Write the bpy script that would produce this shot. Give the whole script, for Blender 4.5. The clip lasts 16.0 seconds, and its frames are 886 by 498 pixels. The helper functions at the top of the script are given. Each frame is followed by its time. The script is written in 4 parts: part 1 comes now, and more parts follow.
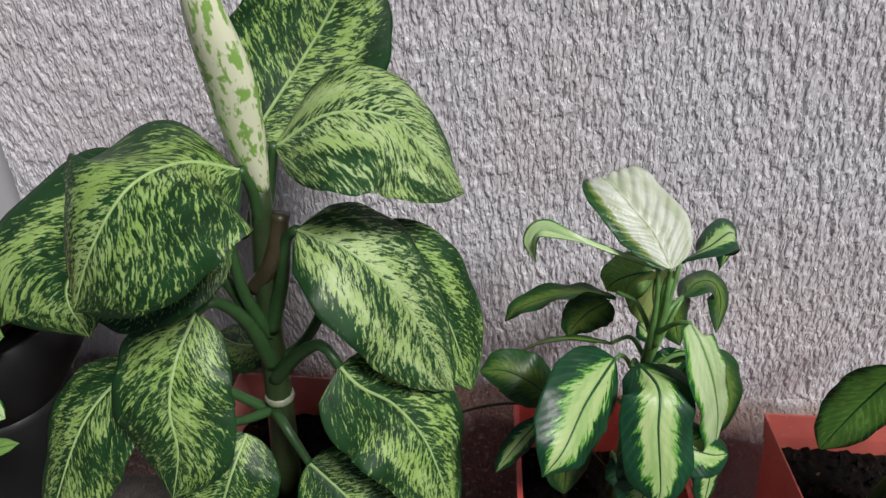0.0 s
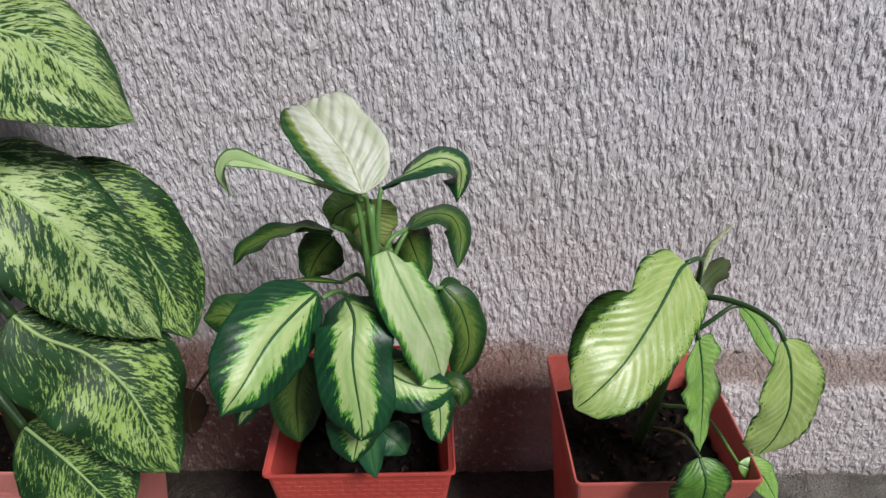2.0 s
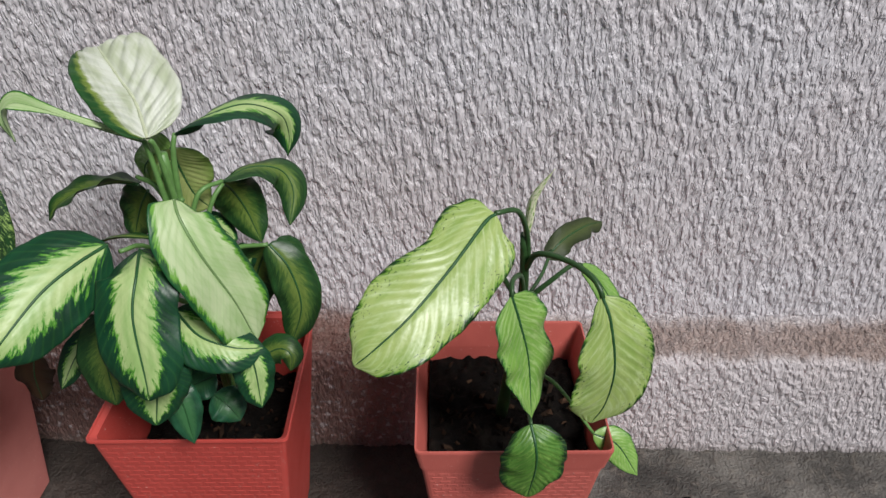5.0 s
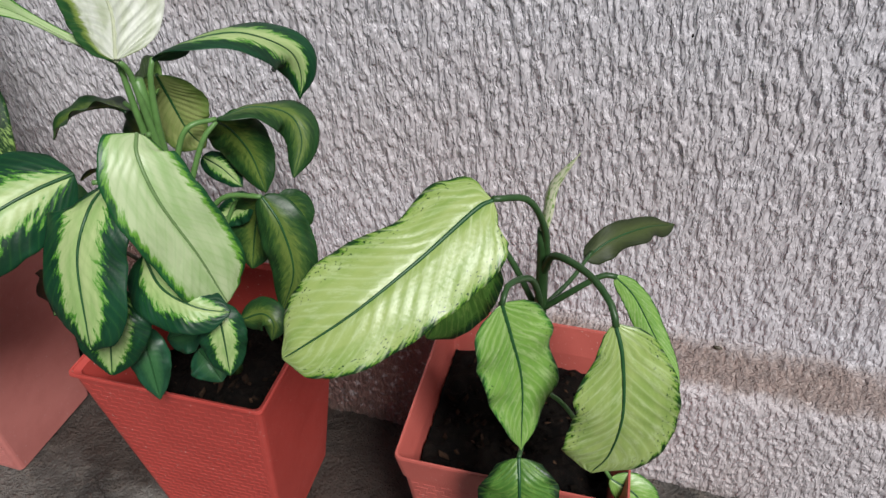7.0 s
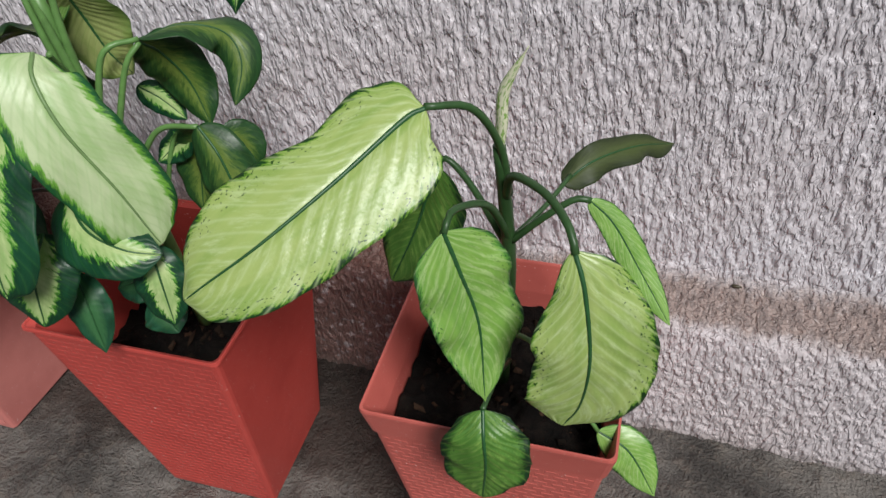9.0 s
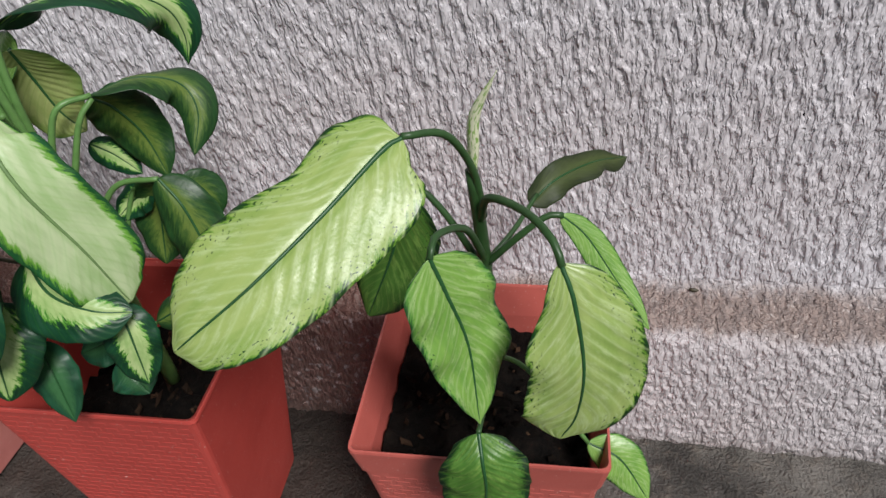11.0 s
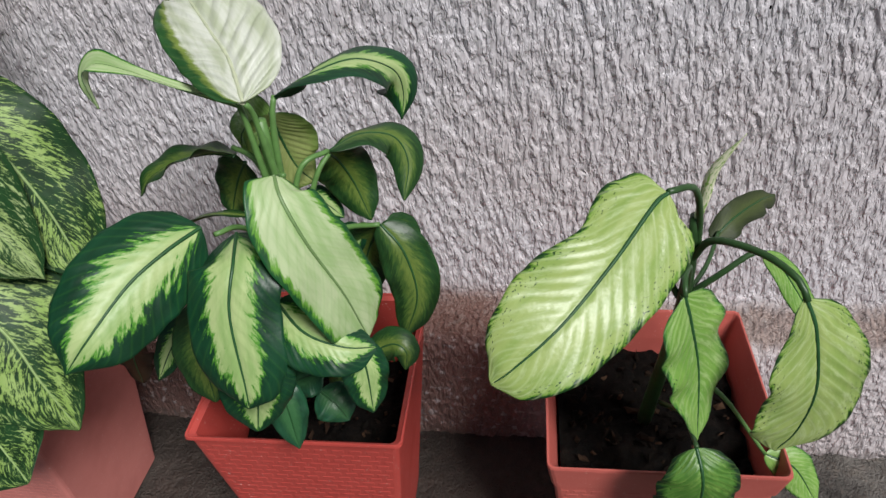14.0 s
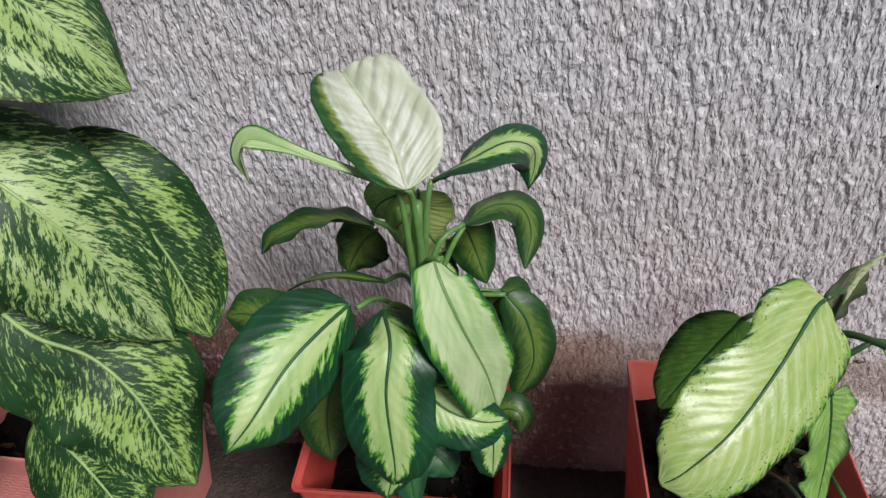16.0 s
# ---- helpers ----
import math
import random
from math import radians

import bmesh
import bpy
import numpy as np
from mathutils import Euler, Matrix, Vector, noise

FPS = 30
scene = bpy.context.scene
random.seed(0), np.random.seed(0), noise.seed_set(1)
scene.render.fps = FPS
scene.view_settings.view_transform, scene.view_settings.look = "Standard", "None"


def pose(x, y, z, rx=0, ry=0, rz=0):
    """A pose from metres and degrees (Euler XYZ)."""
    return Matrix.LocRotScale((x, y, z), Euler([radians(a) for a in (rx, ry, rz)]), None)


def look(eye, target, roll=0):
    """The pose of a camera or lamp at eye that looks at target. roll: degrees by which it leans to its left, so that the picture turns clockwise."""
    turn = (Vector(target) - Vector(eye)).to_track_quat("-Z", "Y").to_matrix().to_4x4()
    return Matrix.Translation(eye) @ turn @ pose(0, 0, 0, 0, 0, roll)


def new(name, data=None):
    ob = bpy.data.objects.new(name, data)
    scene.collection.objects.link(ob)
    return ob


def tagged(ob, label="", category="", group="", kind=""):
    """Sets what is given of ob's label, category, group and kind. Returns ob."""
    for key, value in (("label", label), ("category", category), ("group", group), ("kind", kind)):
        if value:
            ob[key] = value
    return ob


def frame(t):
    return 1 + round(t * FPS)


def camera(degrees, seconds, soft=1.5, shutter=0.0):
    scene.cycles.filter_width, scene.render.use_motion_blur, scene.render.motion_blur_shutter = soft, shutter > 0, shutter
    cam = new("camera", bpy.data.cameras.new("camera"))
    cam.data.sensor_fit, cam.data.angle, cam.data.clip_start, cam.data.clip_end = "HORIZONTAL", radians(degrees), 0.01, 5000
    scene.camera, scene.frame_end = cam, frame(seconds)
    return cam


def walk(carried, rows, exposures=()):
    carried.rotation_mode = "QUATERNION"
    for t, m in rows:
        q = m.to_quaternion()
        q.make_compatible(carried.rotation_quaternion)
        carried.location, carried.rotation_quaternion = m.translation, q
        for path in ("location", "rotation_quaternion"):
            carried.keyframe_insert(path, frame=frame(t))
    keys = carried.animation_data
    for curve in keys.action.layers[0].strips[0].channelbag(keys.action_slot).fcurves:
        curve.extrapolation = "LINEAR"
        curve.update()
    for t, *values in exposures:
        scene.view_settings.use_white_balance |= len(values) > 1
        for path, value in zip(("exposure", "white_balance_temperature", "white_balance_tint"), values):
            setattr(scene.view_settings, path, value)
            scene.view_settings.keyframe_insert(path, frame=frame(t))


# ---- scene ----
cam = camera(64.7, 16.0)
PATH = [
    (0, (0.6, 0.301, 1.132), (0.475, 1.978, 0.05), 0.8),
    (0.5, (0.68, 0.297, 1.124), (0.558, 1.984, 0.056), 0.9),
    (1, (0.749, 0.298, 1.112), (0.651, 1.98, 0.035), 1.2),
    (1.5, (0.797, 0.303, 1.081), (0.745, 1.984, -0.002), 0.8),
    (2, (0.874, 0.31, 1.059), (0.889, 1.98, -0.042), 0.8),
    (2.5, (0.946, 0.307, 1.048), (1.016, 1.979, -0.047), 0.8),
    (3, (0.997, 0.308, 1.042), (1.068, 1.981, -0.053), 0.3),
    (3.5, (1.037, 0.316, 1.034), (1.052, 1.97, -0.09), -0.2),
    (4, (1.07, 0.317, 1.024), (1.047, 1.963, -0.112), -0.1),
    (4.2, (1.088, 0.314, 1.017), (1.064, 1.964, -0.113), 0.2),
    (6.3, (1.093, 0.405, 0.981), (1.055, 2.03, -0.184), -0.2),
    (6.5, (1.123, 0.42, 0.97), (0.987, 2.023, -0.218), 0.3),
    (7, (1.212, 0.466, 0.95), (0.799, 1.99, -0.278), 0.3),
    (7.5, (1.256, 0.501, 0.926), (0.739, 1.959, -0.342), -2.2),
    (8, (1.273, 0.53, 0.903), (0.734, 1.94, -0.409), -3.6),
    (8.2, (1.274, 0.532, 0.889), (0.728, 1.934, -0.429), -4.2),
    (10.3, (1.263, 0.538, 0.876), (0.804, 1.968, -0.445), -5.6),
    (10.5, (1.259, 0.532, 0.88), (0.813, 1.976, -0.431), -5.8),
    (11, (1.244, 0.518, 0.878), (0.885, 2.037, -0.372), -5.7),
    (11.5, (1.233, 0.506, 0.886), (0.897, 2.055, -0.334), -6.9),
    (12, (1.217, 0.491, 0.893), (0.921, 2.034, -0.346), -6.7),
    (12.5, (1.19, 0.472, 0.895), (0.939, 2.008, -0.361), -6.3),
    (13, (1.137, 0.462, 0.915), (0.888, 2.023, -0.31), -6.7),
    (13.5, (1.093, 0.454, 0.94), (0.852, 2.033, -0.264), -4.9),
    (14, (1.04, 0.447, 0.952), (0.755, 2.005, -0.27), -5.0),
    (14.5, (0.986, 0.448, 0.963), (0.702, 2.021, -0.24), -2.8),
    (15, (0.95, 0.448, 0.991), (0.681, 2.032, -0.199), -1.3),
    (15.5, (0.911, 0.454, 1.011), (0.692, 2.006, -0.23), -2.1),
    (16, (0.888, 0.475, 1.035), (0.682, 2.007, -0.235), -1.3),
]
walk(cam, [(t, look(eye, target, roll)) for t, eye, target, roll in PATH],
     exposures=[(0.0, 0.0), (16.0, 0.0)])

# ---- light ----
world = bpy.data.worlds.new("sky")
scene.world = world
world.use_nodes = True
wn = world.node_tree.nodes
sky = wn.new("ShaderNodeTexSky")
sky.sky_type, sky.sun_disc = 'NISHITA', False
SUN_EL, SUN_AZ = radians(49), radians(140)
sky.sun_elevation, sky.sun_rotation = SUN_EL, SUN_AZ
world.node_tree.links.new(sky.outputs[0], wn["Background"].inputs[0])
wn["Background"].inputs[1].default_value = 0.027
sun = new("sun", bpy.data.lights.new("sun", "SUN"))
sun.data.energy, sun.data.angle, sun.data.color = 3.6, radians(17), (1.0, 0.985, 0.97)
sun_way = Vector((math.sin(SUN_AZ) * math.cos(SUN_EL), math.cos(SUN_AZ) * math.cos(SUN_EL), math.sin(SUN_EL)))
sun.matrix_world = look(sun_way * 5, (0, 0, 0))


# ---- materials ----
class Nodes:
    """A short way to wire a node material."""

    def __init__(self, name):
        self.mat = bpy.data.materials.new(name)
        self.mat.use_nodes = True
        self.tree = self.mat.node_tree
        self.bsdf = self.tree.nodes["Principled BSDF"]
        self.out = self.tree.nodes["Material Output"]

    def put(self, socket, value):
        if isinstance(value, bpy.types.NodeSocket):
            self.tree.links.new(value, socket)
        elif value is not None:
            if isinstance(value, tuple) and len(value) == 3 and socket.type == 'RGBA':
                value = (*value, 1)
            socket.default_value = value

    def math(self, op, a, b=None, c=None, clamp=False):
        n = self.tree.nodes.new("ShaderNodeMath")
        n.operation, n.use_clamp = op, clamp
        for k, v in enumerate((a, b, c)):
            self.put(n.inputs[k], v)
        return n.outputs[0]

    def noise(self, vec, scale, detail=2.0, rough=0.5, w=None):
        n = self.tree.nodes.new("ShaderNodeTexNoise")
        n.noise_dimensions = '4D' if w is not None else '3D'
        self.put(n.inputs["Vector"], vec)
        self.put(n.inputs["Scale"], scale)
        self.put(n.inputs["Detail"], detail)
        self.put(n.inputs["Roughness"], rough)
        if w is not None:
            self.put(n.inputs["W"], w)
        return n.outputs["Fac"]

    def step(self, x, lo, hi):
        n = self.tree.nodes.new("ShaderNodeMapRange")
        n.interpolation_type = 'SMOOTHSTEP'
        self.put(n.inputs[0], x)
        self.put(n.inputs[1], lo)
        self.put(n.inputs[2], hi)
        return n.outputs[0]

    def mix(self, f, a, b):
        n = self.tree.nodes.new("ShaderNodeMix")
        n.data_type = 'RGBA'
        self.put(n.inputs[0], f)
        self.put(n.inputs[6], a)
        self.put(n.inputs[7], b)
        return n.outputs[2]

    def vec(self, x, y, z):
        n = self.tree.nodes.new("ShaderNodeCombineXYZ")
        for k, v in enumerate((x, y, z)):
            self.put(n.inputs[k], v)
        return n.outputs[0]

    def split(self, v):
        n = self.tree.nodes.new("ShaderNodeSeparateXYZ")
        self.put(n.inputs[0], v)
        return n.outputs

    def coord(self, which="Object"):
        return self.tree.nodes.new("ShaderNodeTexCoord").outputs[which]

    def place(self):
        return self.tree.nodes.new("ShaderNodeNewGeometry").outputs["Position"]

    def random(self):
        return self.tree.nodes.new("ShaderNodeObjectInfo").outputs["Random"]

    def bump(self, height, strength, distance):
        n = self.tree.nodes.new("ShaderNodeBump")
        self.put(n.inputs["Strength"], strength)
        self.put(n.inputs["Distance"], distance)
        self.put(n.inputs["Height"], height)
        self.put(self.bsdf.inputs["Normal"], n.outputs[0])
        return n.outputs[0]

    def base(self, colour, rough, spec=0.5):
        self.put(self.bsdf.inputs["Base Color"], colour)
        self.put(self.bsdf.inputs["Roughness"], rough)
        self.put(self.bsdf.inputs["Specular IOR Level"], spec)

    def glow_through(self, colour, amount, normal=None):
        """Light that passes through a thin blade."""
        t = self.tree.nodes.new("ShaderNodeBsdfTranslucent")
        self.put(t.inputs["Color"], colour)
        if normal:
            self.put(t.inputs["Normal"], normal)
        m = self.tree.nodes.new("ShaderNodeMixShader")
        self.put(m.inputs[0], amount)
        self.tree.links.new(self.bsdf.outputs[0], m.inputs[1])
        self.tree.links.new(t.outputs[0], m.inputs[2])
        self.tree.links.new(m.outputs[0], self.out.inputs[0])


def blade(n):
    """Leaf coordinates: along, across (0 at the midrib, 1 at the margin), side, vein."""
    u = n.split(n.coord("UV"))
    along = u[0]
    side = n.math('MULTIPLY_ADD', u[1], 2.0, -1.0)
    across = n.math('ABSOLUTE', side)
    vein = n.math('SUBTRACT', along, n.math('MULTIPLY', across, 0.3))
    return along, across, side, vein


def finish_blade(n, colour, vein, across, rough=0.36, through_light=0.22, spec=0.5):
    pucker = n.noise(n.coord("Object"), 160.0, 3.0, 0.6)
    nrm = n.bump(pucker, 0.22, 0.0012)
    n.base(colour, rough, spec)
    n.glow_through(colour, through_light, nrm)
    return n.mat


def leaf_camo(name, dark, light, share=0.5):
    n = Nodes(name)
    along, across, side, vein = blade(n)
    r = n.math('MULTIPLY', n.random(), 40.0)
    warp = n.noise(n.vec(along, side, 0.0), 9.0, 2.0, 0.5, r)
    streak = n.noise(n.vec(n.math('MULTIPLY_ADD', warp, 2.0, n.math('MULTIPLY', vein, 66.0)), n.math('MULTIPLY', side, 8.0), 0.0), 1.0, 5.0, 0.76, r)
    patch = n.noise(n.vec(along, side, 3.0), 2.6, 1.0, 0.5, r)
    rim = n.math('MULTIPLY', n.step(across, 0.55, 1.05), 0.08)
    level = n.math('SUBTRACT', n.math('MULTIPLY_ADD', n.math('SUBTRACT', patch, 0.5), 0.35, streak), rim)
    mask = n.step(level, 1 - share - 0.015, 1 - share + 0.035)
    tone = n.noise(n.vec(along, side, 7.0), 5.0, 2.0, 0.5, r)
    pale = n.mix(n.step(tone, 0.35, 0.7), light, tuple(min(1, c * k) for c, k in zip(light, (1.35, 1.2, 1.7))))
    deep = n.mix(n.step(tone, 0.3, 0.7), dark, tuple(c * 1.9 for c in dark))
    col = n.mix(mask, deep, pale)
    col = n.mix(n.math('MULTIPLY', n.math('SUBTRACT', 1.0, n.step(across, 0.012, 0.03)), 0.75), col, tuple(c * 0.9 for c in light))
    return finish_blade(n, col, vein, across, 0.46, 0.15, 0.3)


def leaf_halo(name, centre, band, margin, edge, ragged, rib, soft=0.07, toward_tip=0.12, stain=None, through_light=0.22, veins=0.12, specks=0.0, lean=0.0, gloss=0.40):
    """Pale centre, a ragged transition band, dark margin."""
    n = Nodes(name)
    along, across, side, vein = blade(n)
    r = n.math('MULTIPLY', n.random(), 40.0)
    feather = n.noise(n.vec(n.math('MULTIPLY', vein, 24.0), n.math('MULTIPLY', side, 3.4), 0.0), 1.0, 6.0, 0.72, r)
    spread = n.math('MULTIPLY_ADD', n.math('SUBTRACT', feather, 0.5), ragged, across)
    ends = n.math('POWER', n.math('ABSOLUTE', n.math('MULTIPLY_ADD', along, 2.0, -1.0)), 4.0)
    spread = n.math('MULTIPLY_ADD', ends, toward_tip, spread)
    if lean:
        spread = n.math('MULTIPLY_ADD', side, lean, spread)
    f1 = n.step(spread, edge - soft, edge + soft * 0.4)
    f2 = n.step(spread, edge + soft * 0.4, edge + soft * 1.9)
    tone = n.noise(n.vec(along, side, 2.0), 3.5, 3.0, 0.6, r)
    mid = n.mix(n.step(tone, 0.35, 0.68), centre, tuple(min(1, a * 0.55 + b * 0.45) for a, b in zip(centre, band)))
    if specks:
        dot = n.noise(n.vec(n.math('MULTIPLY', along, 60.0), n.math('MULTIPLY', side, 22.0), 5.0), 1.0, 2.0, 0.5, r)
        f2 = n.math('MAXIMUM', f2, n.math('MULTIPLY', n.step(dot, 0.60, 0.66), n.step(spread, specks, specks + 0.2)))
    if stain:
        mid = n.mix(n.math('MULTIPLY', n.step(feather, 0.48, 0.68), 0.75), mid, stain)
    dark = n.mix(n.step(tone, 0.3, 0.7), margin, tuple(c * 1.8 for c in margin))
    col = n.mix(f2, n.mix(f1, mid, band), dark)
    line = n.math('POWER', n.math('ABSOLUTE', n.math('SINE', n.math('MULTIPLY', vein, 43.98))), 18.0)
    col = n.mix(n.math('MULTIPLY', line, veins), col, stain or band)
    col = n.mix(n.math('MULTIPLY', n.math('SUBTRACT', 1.0, n.step(across, 0.01, 0.035)), 0.6), col, rib)
    return finish_blade(n, col, vein, across, gloss, through_light)


M_camo = leaf_camo("dark green leaf with lime streaks", (0.009, 0.036, 0.010), (0.29, 0.45, 0.11), 0.485)
M_camo_pale = leaf_camo("green leaf thick with lime streaks", (0.011, 0.042, 0.012), (0.36, 0.51, 0.17), 0.515)
M_white = leaf_halo("cream leaf", (0.75, 0.78, 0.69), (0.24, 0.33, 0.07), (0.02, 0.075, 0.02), 0.86, 0.55, (0.56, 0.62, 0.42), soft=0.10, toward_tip=0.16, lean=-0.28, veins=0.10)
M_pale = leaf_halo("pale green leaf", (0.60, 0.72, 0.42), (0.17, 0.42, 0.05), (0.009, 0.072, 0.02), 0.82, 0.62, (0.22, 0.34, 0.12), soft=0.06, toward_tip=0.06)
M_olive = leaf_halo("olive green ribbed leaf", (0.36, 0.42, 0.15), (0.20, 0.29, 0.07), (0.05, 0.12, 0.03), 0.80, 0.6, (0.03, 0.09, 0.03), 0.16, 0.2, veins=0.35)
M_star = leaf_halo("green leaf with cream flame", (0.54, 0.67, 0.30), (0.11, 0.36, 0.035), (0.005, 0.042, 0.017), 0.46, 1.35, (0.02, 0.07, 0.025), 0.065, 0.5, veins=0.08)
M_old = leaf_halo("dull olive leaf", (0.17, 0.25, 0.05), (0.065, 0.14, 0.028), (0.013, 0.050, 0.013), 0.36, 1.5, (0.02, 0.06, 0.02), 0.16, 0.3, veins=0.25)
M_sprout = leaf_halo("young green leaf", (0.05, 0.17, 0.06), (0.03, 0.12, 0.045), (0.012, 0.065, 0.03), 0.4, 0.6, (0.12, 0.25, 0.1), 0.12, 0.4)
M_lime = leaf_halo("lime leaf with dark edge", (0.42, 0.54, 0.17), (0.17, 0.35, 0.04), (0.008, 0.04, 0.008), 0.92, 0.85, (0.010, 0.05, 0.018), 0.035, 0.06, (0.58, 0.70, 0.36), veins=0.4, specks=0.60, gloss=0.33)
M_lime2 = leaf_halo("mottled green leaf", (0.25, 0.46, 0.09), (0.10, 0.29, 0.045), (0.010, 0.05, 0.012), 0.92, 0.5, (0.012, 0.06, 0.02), 0.04, 0.05, (0.50, 0.66, 0.30), veins=0.35, specks=0.66, gloss=0.35)
M_dull = leaf_halo("dull dark leaf", (0.07, 0.10, 0.025), (0.05, 0.07, 0.02), (0.022, 0.034, 0.010), 0.5, 1.2, (0.02, 0.05, 0.02), 0.2, 0.3, veins=0.3, gloss=0.58)
M_dead = leaf_halo("withered brown leaf", (0.075, 0.040, 0.018), (0.055, 0.030, 0.014), (0.03, 0.018, 0.010), 0.6, 1.0, (0.03, 0.02, 0.01), 0.2, 0.2, gloss=0.6)
M_lime3 = leaf_halo("dark mottled leaf", (0.10, 0.25, 0.04), (0.045, 0.14, 0.02), (0.006, 0.028, 0.008), 0.80, 0.6, (0.012, 0.06, 0.02), 0.06, 0.1, (0.28, 0.46, 0.10), veins=0.25, specks=0.55)


def rib_mat(name, col):
    n = Nodes(name)
    g = n.noise(n.coord("Object"), 120.0, 2.0)
    n.base(n.mix(g, tuple(c * 0.7 for c in col), tuple(c * 1.3 for c in col)), 0.42)
    n.bump(g, 0.3, 0.0006)
    return n.mat


M_rib_pale = rib_mat("pale midrib", (0.36, 0.50, 0.20))
M_rib_dark = rib_mat("dark midrib", (0.018, 0.085, 0.025))
M_rib_mid = rib_mat("grey-green midrib", (0.15, 0.25, 0.09))
M_rib_white = rib_mat("cream midrib", (0.48, 0.52, 0.36))
M_stalk = rib_mat("dark green stalk", (0.030, 0.080, 0.023))
M_trunk = rib_mat("brownish green stem", (0.030, 0.052, 0.018))
M_stalkp = rib_mat("pale green stalk", (0.12, 0.25, 0.07))
M_bark = rib_mat("withered brown stub", (0.05, 0.04, 0.02))
M_tie = rib_mat("white stem scar", (0.24, 0.26, 0.18))
RIB = {M_camo: M_rib_pale, M_camo_pale: M_rib_pale, M_white: M_rib_white, M_pale: M_rib_mid}


def make_spear():
    n = Nodes("rolled pale leaf")
    u = n.split(n.coord("UV"))
    s = n.noise(n.vec(n.math('MULTIPLY', u[0], 13.0), n.math('MULTIPLY', u[1], 12.0), 0.0), 1.0, 3.0, 0.6)
    n.base(n.mix(n.step(s, 0.50, 0.58), (0.76, 0.77, 0.55), (0.24, 0.42, 0.09)), 0.42)
    n.bump(n.noise(n.coord("Object"), 300.0), 0.2, 0.001)
    return n.mat


M_spear = make_spear()


def make_stucco(name, tint, dirty):
    n = Nodes(name)
    p = n.place()
    x, y, z = n.split(p)
    long = n.vec(n.math('MULTIPLY', x, 1.0), y, n.math('MULTIPLY', z, 0.34))
    big = n.noise(p, 3.2, 3.0, 0.6)
    lump = n.noise(long, 150.0, 2.0, 0.55)
    speck = n.noise(p, 60.0, 3.0, 0.65)
    col = n.mix(n.step(big, 0.35, 0.7), tint, tuple(c * k for c, k in zip(tint, (0.95, 0.91, 0.89))))
    col = n.mix(n.math('MULTIPLY', n.step(speck, 0.60, 0.78), 0.18), col, (0.36, 0.27, 0.23))
    if dirty:
        # dust caught on the ledge
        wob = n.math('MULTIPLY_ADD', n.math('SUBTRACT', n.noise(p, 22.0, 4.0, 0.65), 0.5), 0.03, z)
        dust = n.math('MULTIPLY', n.step(wob, 0.196, 0.212), n.math('SUBTRACT', 1.0, n.step(wob, 0.226, 0.250)))
        pit = n.noise(n.vec(x, n.math('MULTIPLY', y, 0.35), n.math('MULTIPLY', z, 0.6)), 170.0, 3.0, 0.6)
        grime = n.mix(n.step(pit, 0.44, 0.58), (0.070, 0.040, 0.028), (0.25, 0.175, 0.145))
        col = n.mix(n.math('MULTIPLY', dust, n.math('MULTIPLY_ADD', big, 0.4, 0.72, clamp=True)), col, grime)
        # mud splashes low down behind the pots, with red bounce and shade painted in
        span = n.math('SUBTRACT', 1.0, n.step(n.math('MULTIPLY_ADD', big, 0.16, x), 1.06, 1.20))
        low = n.math('SUBTRACT', 1.0, n.step(wob, 0.21, 0.27))
        col = n.mix(n.math('MULTIPLY', low, 0.35), col, (0.44, 0.35, 0.32))
        fleck = n.math('SUBTRACT', 1.0, n.step(n.noise(p, 75.0, 3.0, 0.6), 0.56, 0.66))
        mud_and_shade = n.math('MULTIPLY', n.math('MULTIPLY', span, low), n.math('MULTIPLY_ADD', fleck, 0.6, 0.3))
        col = n.mix(mud_and_shade, col, (0.20, 0.10, 0.08))
        # darker and browner along the foot of the wall
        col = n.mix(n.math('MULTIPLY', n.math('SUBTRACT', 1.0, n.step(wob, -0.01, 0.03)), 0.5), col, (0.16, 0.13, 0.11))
    n.base(col, 0.34, 0.5)
    # fine runs of plaster: raised, steep-sided, longer than wide
    warp = n.math('MULTIPLY_ADD', n.noise(p, 60.0, 2.0, 0.5), 0.010, x)
    drip = n.step(n.noise(n.vec(warp, y, n.math('MULTIPLY', z, 0.30)), 215.0, 2.0, 0.5), 0.36, 0.66)
    grain = n.noise(n.vec(warp, y, n.math('MULTIPLY', z, 0.5)), 480.0, 2.0, 0.6)
    h = n.math('MULTIPLY_ADD', drip, 1.25, n.math('MULTIPLY_ADD', lump, 0.9, n.math('MULTIPLY', grain, 0.35)))
    n.bump(h, 1.0, 0.0019)
    return n.mat


M_wall = make_stucco("pale stucco", (0.69, 0.668, 0.705), False)
M_skin = make_stucco("pale stained stucco", (0.69, 0.668, 0.705), True)


